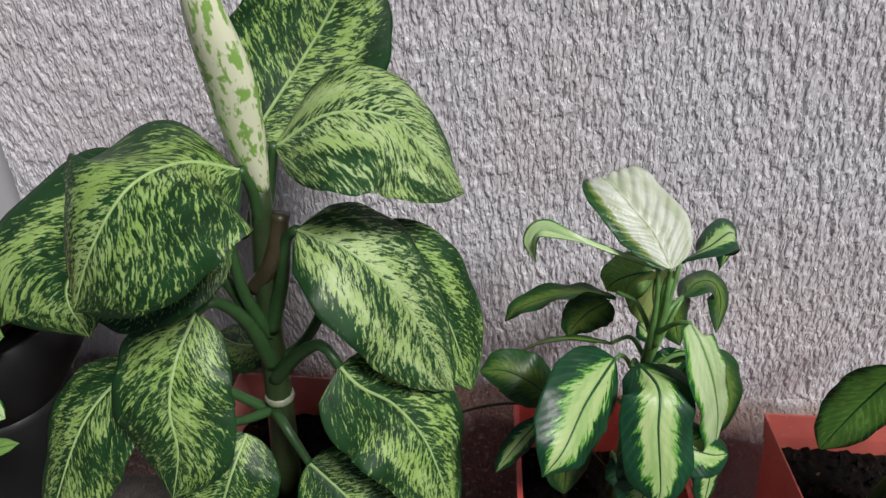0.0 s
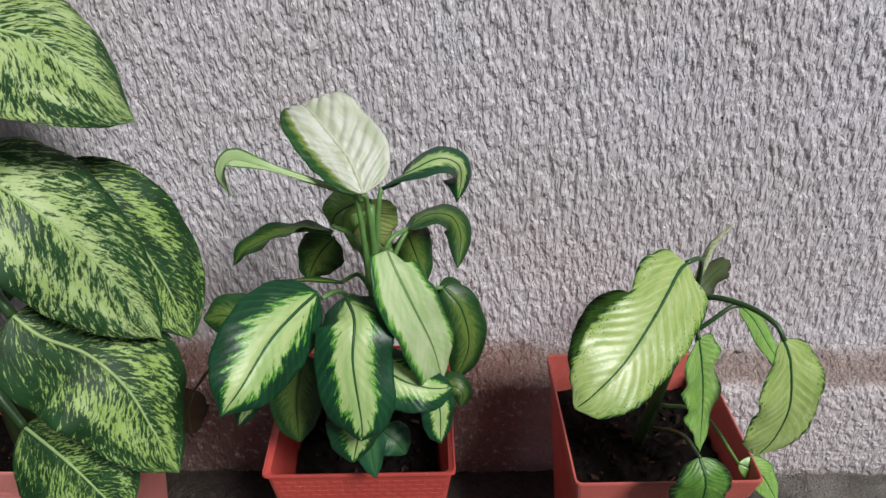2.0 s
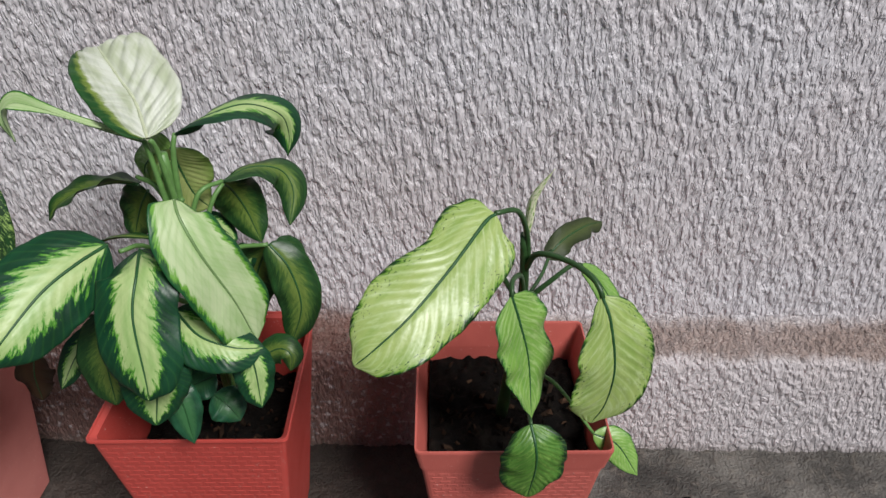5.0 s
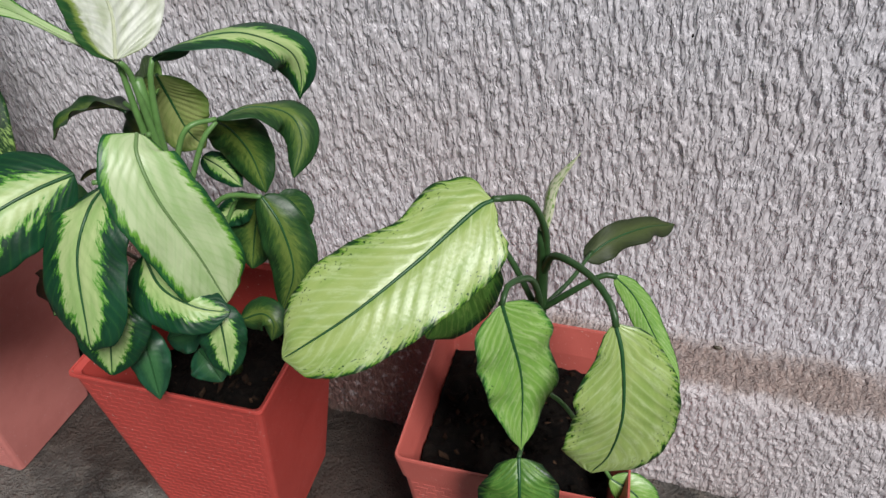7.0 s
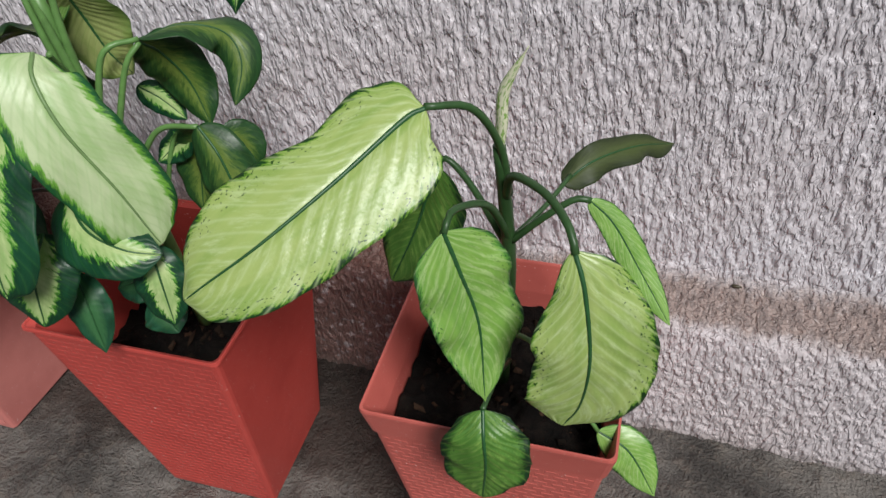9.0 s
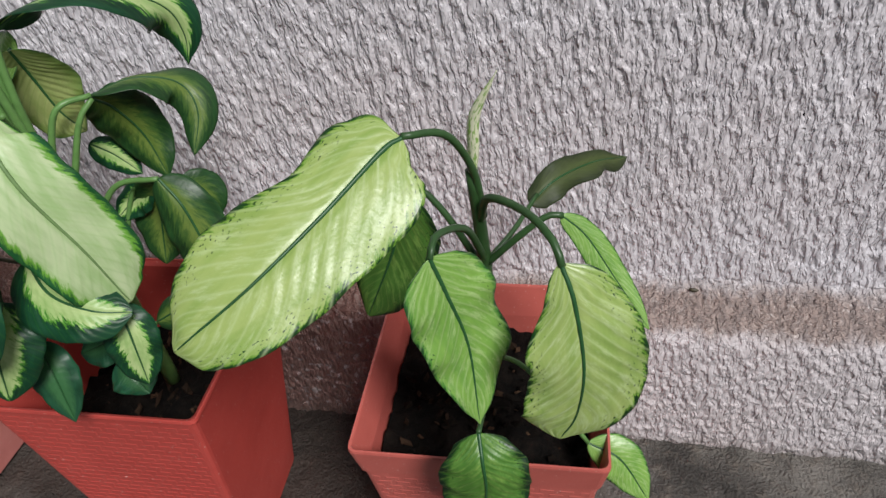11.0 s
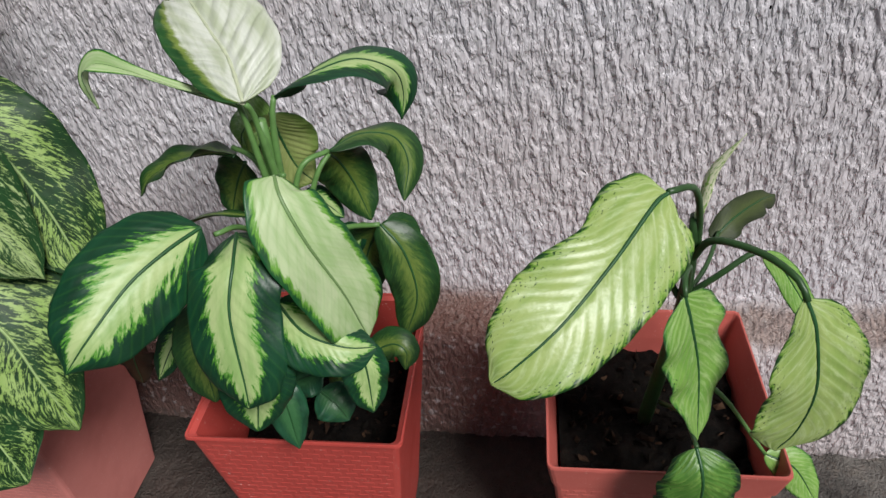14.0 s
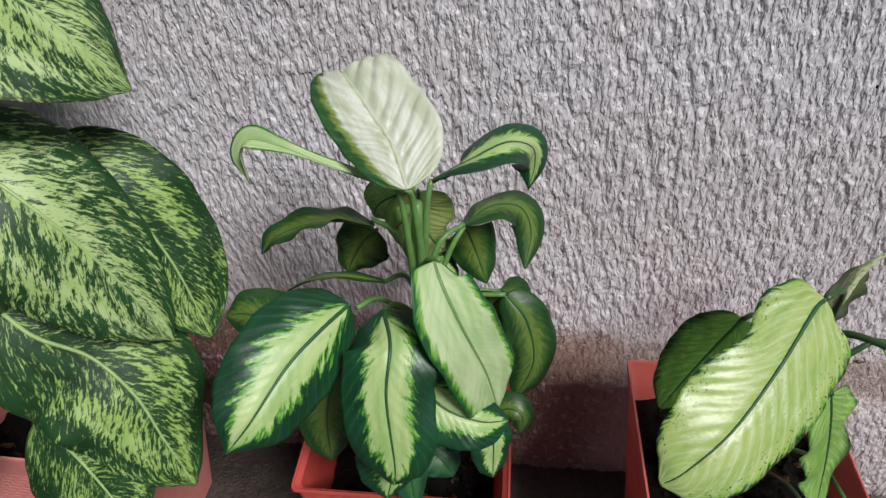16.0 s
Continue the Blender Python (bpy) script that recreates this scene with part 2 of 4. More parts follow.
def make_cement():
    n = Nodes("rough grey cement")
    p = n.place()
    a, b, c = n.noise(p, 6.0, 5.0, 0.65), n.noise(p, 45.0, 4.0, 0.65), n.noise(p, 260.0, 3.0, 0.6)
    col = n.mix(n.step(a, 0.3, 0.72), (0.060, 0.055, 0.050), (0.27, 0.25, 0.225))
    col = n.mix(n.math('MULTIPLY', n.step(b, 0.48, 0.7), 0.5), col, (0.24, 0.205, 0.17))
    x, y, z = n.split(p)
    # shade between and behind the pots, painted into the cement as dark brown
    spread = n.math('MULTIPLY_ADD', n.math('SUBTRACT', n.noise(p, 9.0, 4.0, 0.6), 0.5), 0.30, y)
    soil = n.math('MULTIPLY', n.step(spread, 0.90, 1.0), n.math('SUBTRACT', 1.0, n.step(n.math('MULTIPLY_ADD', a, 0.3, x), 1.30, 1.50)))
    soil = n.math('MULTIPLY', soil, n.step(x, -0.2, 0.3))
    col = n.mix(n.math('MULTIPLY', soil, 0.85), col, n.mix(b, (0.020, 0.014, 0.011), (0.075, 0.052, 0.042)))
    n.base(col, n.math('MULTIPLY_ADD', a, 0.4, 0.4), 0.4)
    n.bump(n.math('MULTIPLY_ADD', b, 1.8, c), 1.0, 0.010)
    return n.mat


M_floor = make_cement()


def make_pot(name, col):
    n = Nodes(name)
    p = n.coord("Object")
    a = n.noise(p, 14.0, 4.0, 0.6)
    c = n.noise(p, 700.0, 2.0, 0.6)
    dust = n.math('MULTIPLY', n.step(n.noise(p, 420.0, 1.0), 0.73, 0.77), 0.7)
    k = n.mix(n.step(a, 0.3, 0.75), col, tuple(x * y for x, y in zip(col, (0.86, 0.8, 0.8))))
    k = n.mix(dust, k, (0.85, 0.66, 0.60))
    n.base(k, n.math('MULTIPLY_ADD', a, 0.2, 0.36), 0.5)
    n.bump(c, 0.4, 0.0008)
    return n.mat


M_pot = make_pot("terracotta red plastic", (0.54, 0.075, 0.060))
# pot plastic made paler: the bright light on this pot is in the colour
M_pot_pink = make_pot("pink plastic with bright light in its colour", (0.70, 0.25, 0.22))
M_pot_pale = make_pot("faded pinkish red plastic", (0.56, 0.13, 0.105))


def make_soil():
    n = Nodes("dark potting soil")
    p = n.coord("Object")
    a, b = n.noise(p, 55.0, 5.0, 0.7), n.noise(p, 260.0, 3.0, 0.65)
    col = n.mix(n.step(a, 0.35, 0.7), (0.0018, 0.0014, 0.0012), (0.008, 0.0055, 0.004))
    n.base(col, 0.9, 0.15)
    n.bump(n.math('MULTIPLY_ADD', a, 2.0, b), 0.8, 0.004)
    return n.mat


M_soil = make_soil()
def make_crumb():
    n = Nodes("bark chips")
    k = n.tree.nodes.new("ShaderNodeNewGeometry").outputs["Random Per Island"]
    n.base(n.mix(n.math('POWER', k, 3.0), (0.004, 0.003, 0.002), (0.09, 0.05, 0.03)), 0.9, 0.15)
    return n.mat


M_crumb = make_crumb()
M_black = rib_mat("matt black plastic", (0.006, 0.006, 0.007))


def make_plaster():
    n = Nodes("smooth grey plaster")
    p = n.place()
    a = n.noise(p, 5.0, 4.0, 0.6)
    n.base(n.mix(a, (0.42, 0.41, 0.42), (0.52, 0.51, 0.52)), 0.7)
    n.bump(n.noise(p, 150.0, 3.0), 0.2, 0.001)
    return n.mat


M_plaster = make_plaster()


# ---- building helpers ----
def mesh_ob(name, verts, faces, mat, parent=None, label="", smooth=True, uvs=None):
    me = bpy.data.meshes.new(name)
    me.from_pydata([tuple(v) for v in verts], [], faces)
    me.materials.append(mat)
    if smooth:
        me.polygons.foreach_set("use_smooth", [True] * len(me.polygons))
    if uvs is not None:
        layer = me.uv_layers.new(name="UVMap")
        idx = np.empty(len(me.loops), dtype=np.int32)
        me.loops.foreach_get("vertex_index", idx)
        layer.data.foreach_set("uv", np.asarray(uvs, dtype=np.float32)[idx].ravel())
    me.update()
    ob = new(name, me)
    if parent:
        ob.parent = parent
    if label:
        tagged(ob, label)
    return ob


def part(name, bm, mat, parent=None, label="", smooth=False):
    me = bpy.data.meshes.new(name)
    bm.to_mesh(me)
    bm.free()
    me.materials.append(mat)
    if smooth:
        me.polygons.foreach_set("use_smooth", [True] * len(me.polygons))
    ob = new(name, me)
    if parent:
        ob.parent = parent
    if label:
        tagged(ob, label)
    return ob


def thing(name, label, category, group=""):
    return tagged(new(name), label, category, group)


def spline(pts, n):
    """n + 1 places on a smooth curve through pts, and its tangents."""
    pts = [np.array(p, float) for p in pts]
    full = [2 * pts[0] - pts[1]] + pts + [2 * pts[-1] - pts[-2]]
    seg = len(pts) - 1
    lens = [np.linalg.norm(b - a) for a, b in zip(pts, pts[1:])]
    total, res = sum(lens), []
    for i in range(n + 1):
        d, k = total * i / n, 0
        while k < seg - 1 and d > lens[k]:
            d -= lens[k]
            k += 1
        t = d / lens[k]
        a, b, c, e = full[k:k + 4]
        res.append(0.5 * (2 * b + (c - a) * t + (2 * a - 5 * b + 4 * c - e) * t * t + (3 * b - a - 3 * c + e) * t ** 3))
    res = np.array(res)
    tan = np.gradient(res, axis=0)
    return res, tan / np.linalg.norm(tan, axis=1)[:, None]


def tube(pts, r0, r1, steps=16, around=10, swell=0.0, flat=1.0):
    """Verts, faces and uvs of a tapered round stalk."""
    c, t = spline(pts, steps)
    ref = np.array((0.31, 0.77, 0.55))
    vs, fs, uv = [], [], []
    for i in range(steps + 1):
        s = np.cross(t[i], ref)
        s /= np.linalg.norm(s)
        u = np.cross(s, t[i])
        f = i / steps
        r = r0 + (r1 - r0) * f + swell * math.sin(math.pi * min(1, f * 1.05)) ** 0.8
        for a in range(around):
            w = 2 * math.pi * a / around
            vs.append(c[i] + s * math.cos(w) * r + u * math.sin(w) * r * flat)
            uv.append((f, a / around))
    for i in range(steps):
        for a in range(around):
            b = (a + 1) % around
            fs.append((i * around + a, i * around + b, (i + 1) * around + b, (i + 1) * around + a))
    fs.append(tuple(range(around))[::-1])
    fs.append(tuple(range(steps * around, (steps + 1) * around)))
    return vs, fs, uv


def stalk(name, plant, pts, r0, r1, mat):
    vs, fs, uv = tube(pts, r0, r1)
    return mesh_ob(name, vs, fs, mat, plant)


def spear(plant, pts, r):
    vs, fs, uv = tube(pts, r * 0.35, r * 0.08, 30, 14, r * 0.9, 0.8)
    return mesh_ob("rolled_leaf", vs, fs, M_spear, plant, "young pale leaf still tightly rolled", uvs=uv)


def ring(plant, at, r):
    vs, fs, uv = tube([(at[0], at[1], at[2] - 0.005), at, (at[0], at[1], at[2] + 0.005)], r * 0.96, r * 0.94, 6, 18, 0.0012)
    return mesh_ob("leaf_scar", vs, fs, M_tie, plant, "whitish ring round the stem")


leaf_rng = random.Random(5)


def outline(shares, f):
    """A smooth outline through shares at even steps, closing in a round end."""
    x = f * (len(shares) - 1)
    k = min(int(x), len(shares) - 2)
    p = [shares[max(0, min(len(shares) - 1, k + j))] for j in (-1, 0, 1, 2)]
    u = x - k
    v = 0.5 * (2 * p[1] + (p[2] - p[0]) * u + (2 * p[0] - 5 * p[1] + 4 * p[2] - p[3]) * u * u + (3 * p[1] - p[0] - 3 * p[2] + p[3]) * u ** 3)
    return max(0.004, v) * min(1.0, (f / 0.05 + 0.01)) ** 0.5 * min(1.0, ((1 - f) / 0.06 + 0.003)) ** 0.5


def leaf(plant, mat, pts, width, facing, fold=0.0, droop=0.15, wave=0.0022, q=0.6, ripple=0.0007, label="", peak=0.8, tipcut=0.5, turn=None, right=None, left=None, ribs=14):
    """One blade with thickness: midrib through pts, upper face towards facing (and turn at its tip);
    right and left give the outline as shares of half the width at even steps from base to tip."""
    na, nc = (112, 34) if width > 0.058 else (60, 16)
    slope = 0.3 if width > 0.058 else 0.12
    c, t = spline(pts, na)
    length = float(np.linalg.norm(np.diff(c, axis=0), axis=1).sum())
    veins = ribs
    n0, ph = np.array(facing, float), leaf_rng.uniform(0, 6.28)
    ph2, k1, k2 = leaf_rng.uniform(0, 6.28), leaf_rng.uniform(2.2, 3.4), leaf_rng.uniform(5, 7)
    lop = leaf_rng.uniform(-0.05, 0.05)
    top, low, uv, mid = [], [], [], []
    for i in range(na + 1):
        f = i / na
        s = np.cross(t[i], n0 if turn is None else n0 * (1 - f) + np.array(turn, float) * f)
        s /= np.linalg.norm(s)
        n = np.cross(s, t[i])
        g = 0.004 + 0.992 * f
        w = 0.5 * width * max(0.0, math.sin(math.pi * g ** peak)) ** q
        if f > 0.86:
            w *= 1 - tipcut * ((f - 0.86) / 0.14) ** 1.6
        w0 = w
        mid.append((c[i], s, n, f))
        for j in range(nc + 1):
            x = 2 * j / nc - 1
            a = abs(x)
            side = right if x > 0 else left
            w = w0 if side is None else 0.5 * width * outline(side, f)
            edge = 1 + (lop if x > 0 else -lop) + 0.011 * math.sin(k2 * 6.28 * f + ph + x) * a
            h = fold * a * w - droop * a * a * w
            pillow = abs(math.sin(3.1416 * (veins * (f - slope * a) + 0.3 * math.sin(9 * f + ph)))) ** 0.55 * 2 - 1.2
            h += ripple * pillow * a ** 0.5 * (1 - a ** 3) * min(1, w / 0.03)
            h += wave * a * a * math.sin(6.28 * k1 * f + (ph if x > 0 else ph2)) * min(1, 4 * f) * min(1, w / 0.03)
            h -= 0.0011 * math.exp(-(x / 0.06) ** 2)
            p = c[i] + s * x * w * edge + n * h
            top.append(p)
            low.append(p - n * (0.0007 * (1 - a * a) + 0.00012))
            uv.append((f, 0.5 + 0.5 * x))
    m, N = nc + 1, (na + 1) * (nc + 1)
    fs = []
    for i in range(na):
        for j in range(nc):
            k = i * m + j
            fs.append((k, k + 1, k + m + 1, k + m))
            fs.append((N + k, N + k + m, N + k + m + 1, N + k + 1))
        for k, o in ((i * m, 1), (i * m + nc, -1)):
            fs.append((k, k + m, N + k + m, N + k)[::o])
    for k, o in ((0, -1), (na * m, 1)):
        for j in range(nc):
            fs.append((k + j, k + j + 1, N + k + j + 1, N + k + j)[::o])
    ob = mesh_ob("leaf", top + low, fs, mat, plant, label, uvs=uv + uv)
    # the midrib, a thin ridge along the blade
    vs, rf = [], []
    r = min(0.0026, 0.028 * width + 0.0004)
    for p, s, n, f in mid[:-2]:
        e = r * (1 - 0.8 * f)
        for a, b in ((-1.0, -0.4), (-0.55, 0.45), (0, 0.75), (0.55, 0.45), (1.0, -0.4), (0, -1.7)):
            vs.append(p + s * a * e + n * (b * e - 0.0006))
    for i in range(len(mid) - 3):
        for a in range(6):
            b = (a + 1) % 6
            rf.append((i * 6 + a, i * 6 + b, i * 6 + 6 + b, i * 6 + 6 + a))
    rf.append((0, 1, 2, 3, 4, 5))
    mesh_ob("midrib", vs, rf, RIB.get(mat, M_rib_dark), ob)
    return ob


# ---- relief for the plastered wall ----
def lattice(x, y, seed):
    """Smooth value noise of plane coordinates, 0 to 1."""
    g = np.random.default_rng(seed).random((256, 256))
    xi, yi = np.floor(x).astype(int), np.floor(y).astype(int)
    fx, fy = x - xi, y - yi
    fx, fy = fx * fx * (3 - 2 * fx), fy * fy * (3 - 2 * fy)
    a, b = g[xi % 256, yi % 256], g[(xi + 1) % 256, yi % 256]
    c, d = g[xi % 256, (yi + 1) % 256], g[(xi + 1) % 256, (yi + 1) % 256]
    return (a * (1 - fx) + b * fx) * (1 - fy) + (c * (1 - fx) + d * fx) * fy


def steep(v, lo, hi):
    t = np.clip((v - lo) / (hi - lo), 0, 1)
    return t * t * (3 - 2 * t)


def stucco_height(x, z, stretch):
    """Thrown plaster that has run a little: raised drips with steep sides, longer than wide."""
    wx = x + 0.007 * (lattice(x / 0.014, z / 0.03, 3) - 0.5) + 0.10 * (z - 0.5) * (lattice(x / 0.4, z / 0.5, 8) - 0.35)
    wz = z + 0.014 * (lattice(x / 0.016, z / 0.024, 4) - 0.5)
    a = steep(0.7 * lattice(wx / 0.0050, wz / (0.0056 * stretch), 5) + 0.3 * lattice(wx / 0.0027, wz / (0.0030 * stretch), 6), 0.30, 0.70)
    b = lattice(wx / 0.0095 + 7, wz / (0.0100 * stretch), 10)
    c = lattice(wx / 0.0034 + 5, wz / (0.0036 * stretch), 7)
    big = lattice(x / 0.05, z / 0.06, 9)
    return (0.62 * a + 0.30 * b + 0.26 * c + 0.20 * big - 0.7) * 0.0044


def relief_sheet(name, x0, x1, n, profile, mat, stretch, label, category, amount=1.0):
    """A wall skin: profile gives (y, z, outward y, outward z) along its height."""
    xs = np.linspace(x0, x1, n)
    prof = np.array(profile)
    arc = np.concatenate([[0], np.cumsum(np.hypot(np.diff(prof[:, 0]), np.diff(prof[:, 1])))])
    rows = len(prof)
    X, A = np.meshgrid(xs, arc + prof[0, 1])
    # stubbier drips below the ledge
    H = stucco_height(X + 3.0, A + 2.0, np.where(A < 0.285, 0.45 * stretch, stretch)) * amount
    Y = prof[:, 0][:, None] + prof[:, 2][:, None] * H
    Z = prof[:, 1][:, None] + prof[:, 3][:, None] * H
    co = np.stack([X, Y, Z], axis=-1).reshape(-1, 3)
    k = (np.arange(rows - 1)[:, None] * n + np.arange(n - 1)[None, :]).ravel()
    quads = np.stack([k, k + 1, k + n + 1, k + n], axis=1)
    me = bpy.data.meshes.new(name)
    me.vertices.add(len(co))
    me.vertices.foreach_set("co", co.astype(np.float32).ravel())
    me.loops.add(quads.size)
    me.loops.foreach_set("vertex_index", quads.astype(np.int32).ravel())
    me.polygons.add(len(quads))
    me.polygons.foreach_set("loop_start", np.arange(0, quads.size, 4, dtype=np.int32))
    me.polygons.foreach_set("use_smooth", np.ones(len(quads), dtype=bool))
    me.update(calc_edges=True)
    me.materials.append(mat)
    return tagged(new(name, me), label, category, kind="structure")


def box(name, lo, hi, mat, label, category, kind="structure", bevel=0.0):
    bm = bmesh.new()
    bmesh.ops.create_cube(bm, size=1)
    for v in bm.verts:
        v.co = Vector([(a + b) / 2 + c * (b - a) for a, b, c in zip(lo, hi, v.co)])
    if bevel:
        bmesh.ops.bevel(bm, geom=bm.edges[:], offset=bevel, segments=2, affect='EDGES')
    return tagged(part(name, bm, mat), label, category, kind=kind)


# ---- the setting ----
WALL_LEFT = -0.165
def wall_profile():
    """Foot, worn sloping ledge and upper face of the wall as one skin."""
    key = [(1.168, -0.03), (1.171, 0.05), (1.176, 0.15), (1.181, 0.196), (1.192, 0.210), (1.222, 0.222), (1.236, 0.230), (1.248, 0.237), (1.250, 0.250), (1.250, 0.40), (1.250, 1.14)]
    d = [0.0]
    for a, b in zip(key, key[1:]):
        d.append(d[-1] + math.hypot(b[0] - a[0], b[1] - a[1]))
    s = np.arange(0, d[-1], 0.0018)
    ys, zs = np.interp(s, d, [k[0] for k in key]), np.interp(s, d, [k[1] for k in key])
    soft = np.ones(9) / 9
    ys[4:-4], zs[4:-4] = np.convolve(ys, soft, "valid"), np.convolve(zs, soft, "valid")
    ty, tz = np.gradient(ys), np.gradient(zs)
    size = np.hypot(ty, tz)
    return np.stack([ys, zs, -tz / size, ty / size], axis=1)


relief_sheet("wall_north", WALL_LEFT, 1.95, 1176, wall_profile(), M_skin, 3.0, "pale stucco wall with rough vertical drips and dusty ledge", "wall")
box("wall_core", (-0.163, 1.262, -0.05), (3.4, 1.45, 2.9), M_wall, "plain body of the plastered wall", "wall")
box("wall_upper", (-0.163, 1.245, 1.136), (3.4, 1.2618, 2.9), M_wall, "plain upper part of the plastered wall", "wall")
box("wall_east", (1.952, 1.17, -0.05), (3.4, 1.2618, 1.135), M_wall, "plain further run of the plastered wall", "wall")
box("wall_return", (-1.6, 1.30, -0.05), (-0.166, 1.46, 2.9), M_plaster, "smooth grey plaster wall set back beyond the corner", "wall")


def make_floor():
    n, m = 300, 200
    xs, ys = np.linspace(-0.6, 2.0, n), np.linspace(0.45, 1.2, m)
    X, Y = np.meshgrid(xs, ys)
    Z = 0.007 * (lattice(X / 0.03 + 9, Y / 0.03 + 9, 21) - 0.5) + 0.008 * (lattice(X / 0.11, Y / 0.11, 22) - 0.7)
    Z += 0.0025 * (lattice(X / 0.008 + 40, Y / 0.014 + 40, 23) - 0.5)
    vs = list(map(tuple, np.stack([X, Y, Z], axis=-1).reshape(-1, 3)))
    fs = [(j * n + i, j * n + i + 1, (j + 1) * n + i + 1, (j + 1) * n + i) for j in range(m - 1) for i in range(n - 1)]
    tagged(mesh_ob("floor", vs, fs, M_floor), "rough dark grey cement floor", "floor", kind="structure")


make_floor()
box("ground", (-40, -40, -0.2), (40, 1.3, -0.012), M_floor, "grey cement ground beyond the pots", "ground")
# added slab out of view; keeps sky light from above off the wall
box("ceiling", (-1.6, 0.35, 2.9), (3.4, 1.46, 3.05), M_plaster, "unseen slab added overhead to close off the sky", "ceiling")


# ---- pots ----
RIM, BASE, HIGH, CORNER = 0.1205, 0.081, 0.345, 0.007


def square_ring(r, z, corner):
    """A square outline with rounded corners."""
    pts = []
    for qx, qy, a0 in ((1, -1, -90), (1, 1, 0), (-1, 1, 90), (-1, -1, 180)):
        for k in range(4):
            a = radians(a0 + 30 * k)
            pts.append((qx * (r - corner) + corner * math.cos(a), qy * (r - corner) + corner * math.sin(a), z))
    return pts


def loft(rings, close_low=True, close_top=False):
    vs, fs, n = [], [], len(rings[0])
    for r in rings:
        vs += r
    for k in range(len(rings) - 1):
        for a in range(n):
            b = (a + 1) % n
            fs.append((k * n + a, k * n + b, (k + 1) * n + b, (k + 1) * n + a))
    if close_low:
        fs.append(tuple(range(n))[::-1])
    if close_top:
        fs.append(tuple(range((len(rings) - 1) * n, len(rings) * n)))
    return vs, fs


def plant_pot(x, y, turn, mat, label, level, band=0.040, tall=1.0):
    pot = thing("plant_pot", label, "pot", "row of red pots")
    wall = lambda z: BASE + (RIM - 0.004 - BASE) * z / HIGH
    vs, fs = loft([square_ring(wall(0) - 0.003, 0, CORNER), square_ring(wall(0), 0.004, CORNER), square_ring(wall(HIGH - band), HIGH - band, CORNER),
                   square_ring(wall(HIGH - band) - 0.0045, HIGH - band, CORNER), square_ring(BASE + 0.003, 0.05, CORNER)])
    mesh_ob("body", vs, fs, mat, pot, smooth=False)
    zr = HIGH - band
    vs, fs = loft([square_ring(wall(zr) - 0.004, zr, CORNER), square_ring(wall(zr) + (0.0022 if band > 0.02 else 0.0015), zr + 0.001, CORNER), square_ring(RIM - 0.0005, HIGH - 0.003, CORNER),
                   square_ring(RIM - 0.0010, HIGH, CORNER), square_ring(RIM - 0.0030, HIGH, CORNER), square_ring(RIM - 0.0040, HIGH - 0.002, CORNER), square_ring(wall(zr) - 0.0045, zr, CORNER)], False)
    mesh_ob("rim", vs, fs, mat, pot, smooth=False)
    # woven relief pressed into the four faces
    vs, fs = [], []
    rows, cols = 34, 11
    for face in (0, 2):
        ca, sa = (1, 0, -1, 0)[face], (0, 1, 0, -1)[face]
        for r in range(rows):
            z0, z1 = 0.012 + (zr - 0.02) * r / rows, 0.012 + (zr - 0.02) * (r + 0.72) / rows
            for k in range(cols + 1):
                for_w = lambda z: 2 * (wall(z) - 0.009) / cols
                a0 = (k - 0.46 - 0.5 * (r % 2)) - (cols - 1) / 2
                a1 = a0 + 0.86
                quad = []
                for a, z, o in ((a0, z0, 0.0), (a1, z0, 0.0), (a1, z1, 0.0), (a0, z1, 0.0), (a0 + 0.12, z0 + 0.001, 1), (a1 - 0.12, z0 + 0.001, 1), (a1 - 0.12, z1 - 0.0008, 1), (a0 + 0.12, z1 - 0.0008, 1)):
                    half = wall(z) - 0.008
                    lx = max(-half, min(half, a * for_w(z)))
                    ly = -(wall(z) + (0.0003 if o else -0.0003))
                    quad.append((lx * ca - ly * sa, lx * sa + ly * ca, z))
                if abs(quad[1][0] - quad[0][0]) + abs(quad[1][1] - quad[0][1]) < 0.003:
                    continue
                b = len(vs)
                vs += quad
                fs += [(b + 4, b + 5, b + 6, b + 7), (b, b + 1, b + 5, b + 4), (b + 1, b + 2, b + 6, b + 5), (b + 2, b + 3, b + 7, b + 6), (b + 3, b, b + 4, b + 7)]
    tagged(mesh_ob("woven_relief", vs, fs, mat, pot, smooth=False), "moulded basket-weave pattern", kind="stuff")
    pot.matrix_world = pose(x, y, 0.0, 0, 0, turn) @ Matrix.Diagonal((1, 1, tall, 1))
    # the soil lies in the pot
    n = 60
    s = np.linspace(-1, 1, n) * (wall(level) - 0.0075)
    X, Y = np.meshgrid(s, s)
    Z = level + 0.016 * (lattice(X / 0.03 + 20 + x * 30, Y / 0.03 + 20, 31) - 0.5) + 0.012 * (lattice(X / 0.009 + 60, Y / 0.009 + 60 + x * 9, 32) - 0.5)
    vs = list(map(tuple, np.stack([X, Y, Z], axis=-1).reshape(-1, 3)))
    fs = [(j * n + i, j * n + i + 1, (j + 1) * n + i + 1, (j + 1) * n + i) for j in range(n - 1) for i in range(n - 1)]
    soil = tagged(mesh_ob("potting_soil", vs, fs, M_soil), "dark moist potting soil filling the red pot", "soil", kind="stuff")
    soil.matrix_world = pose(x, y, 0.0, 0, 0, turn) @ Matrix.Diagonal((1, 1, tall, 1))
    rng = random.Random(int(x * 100))
    vs, fs = [], []
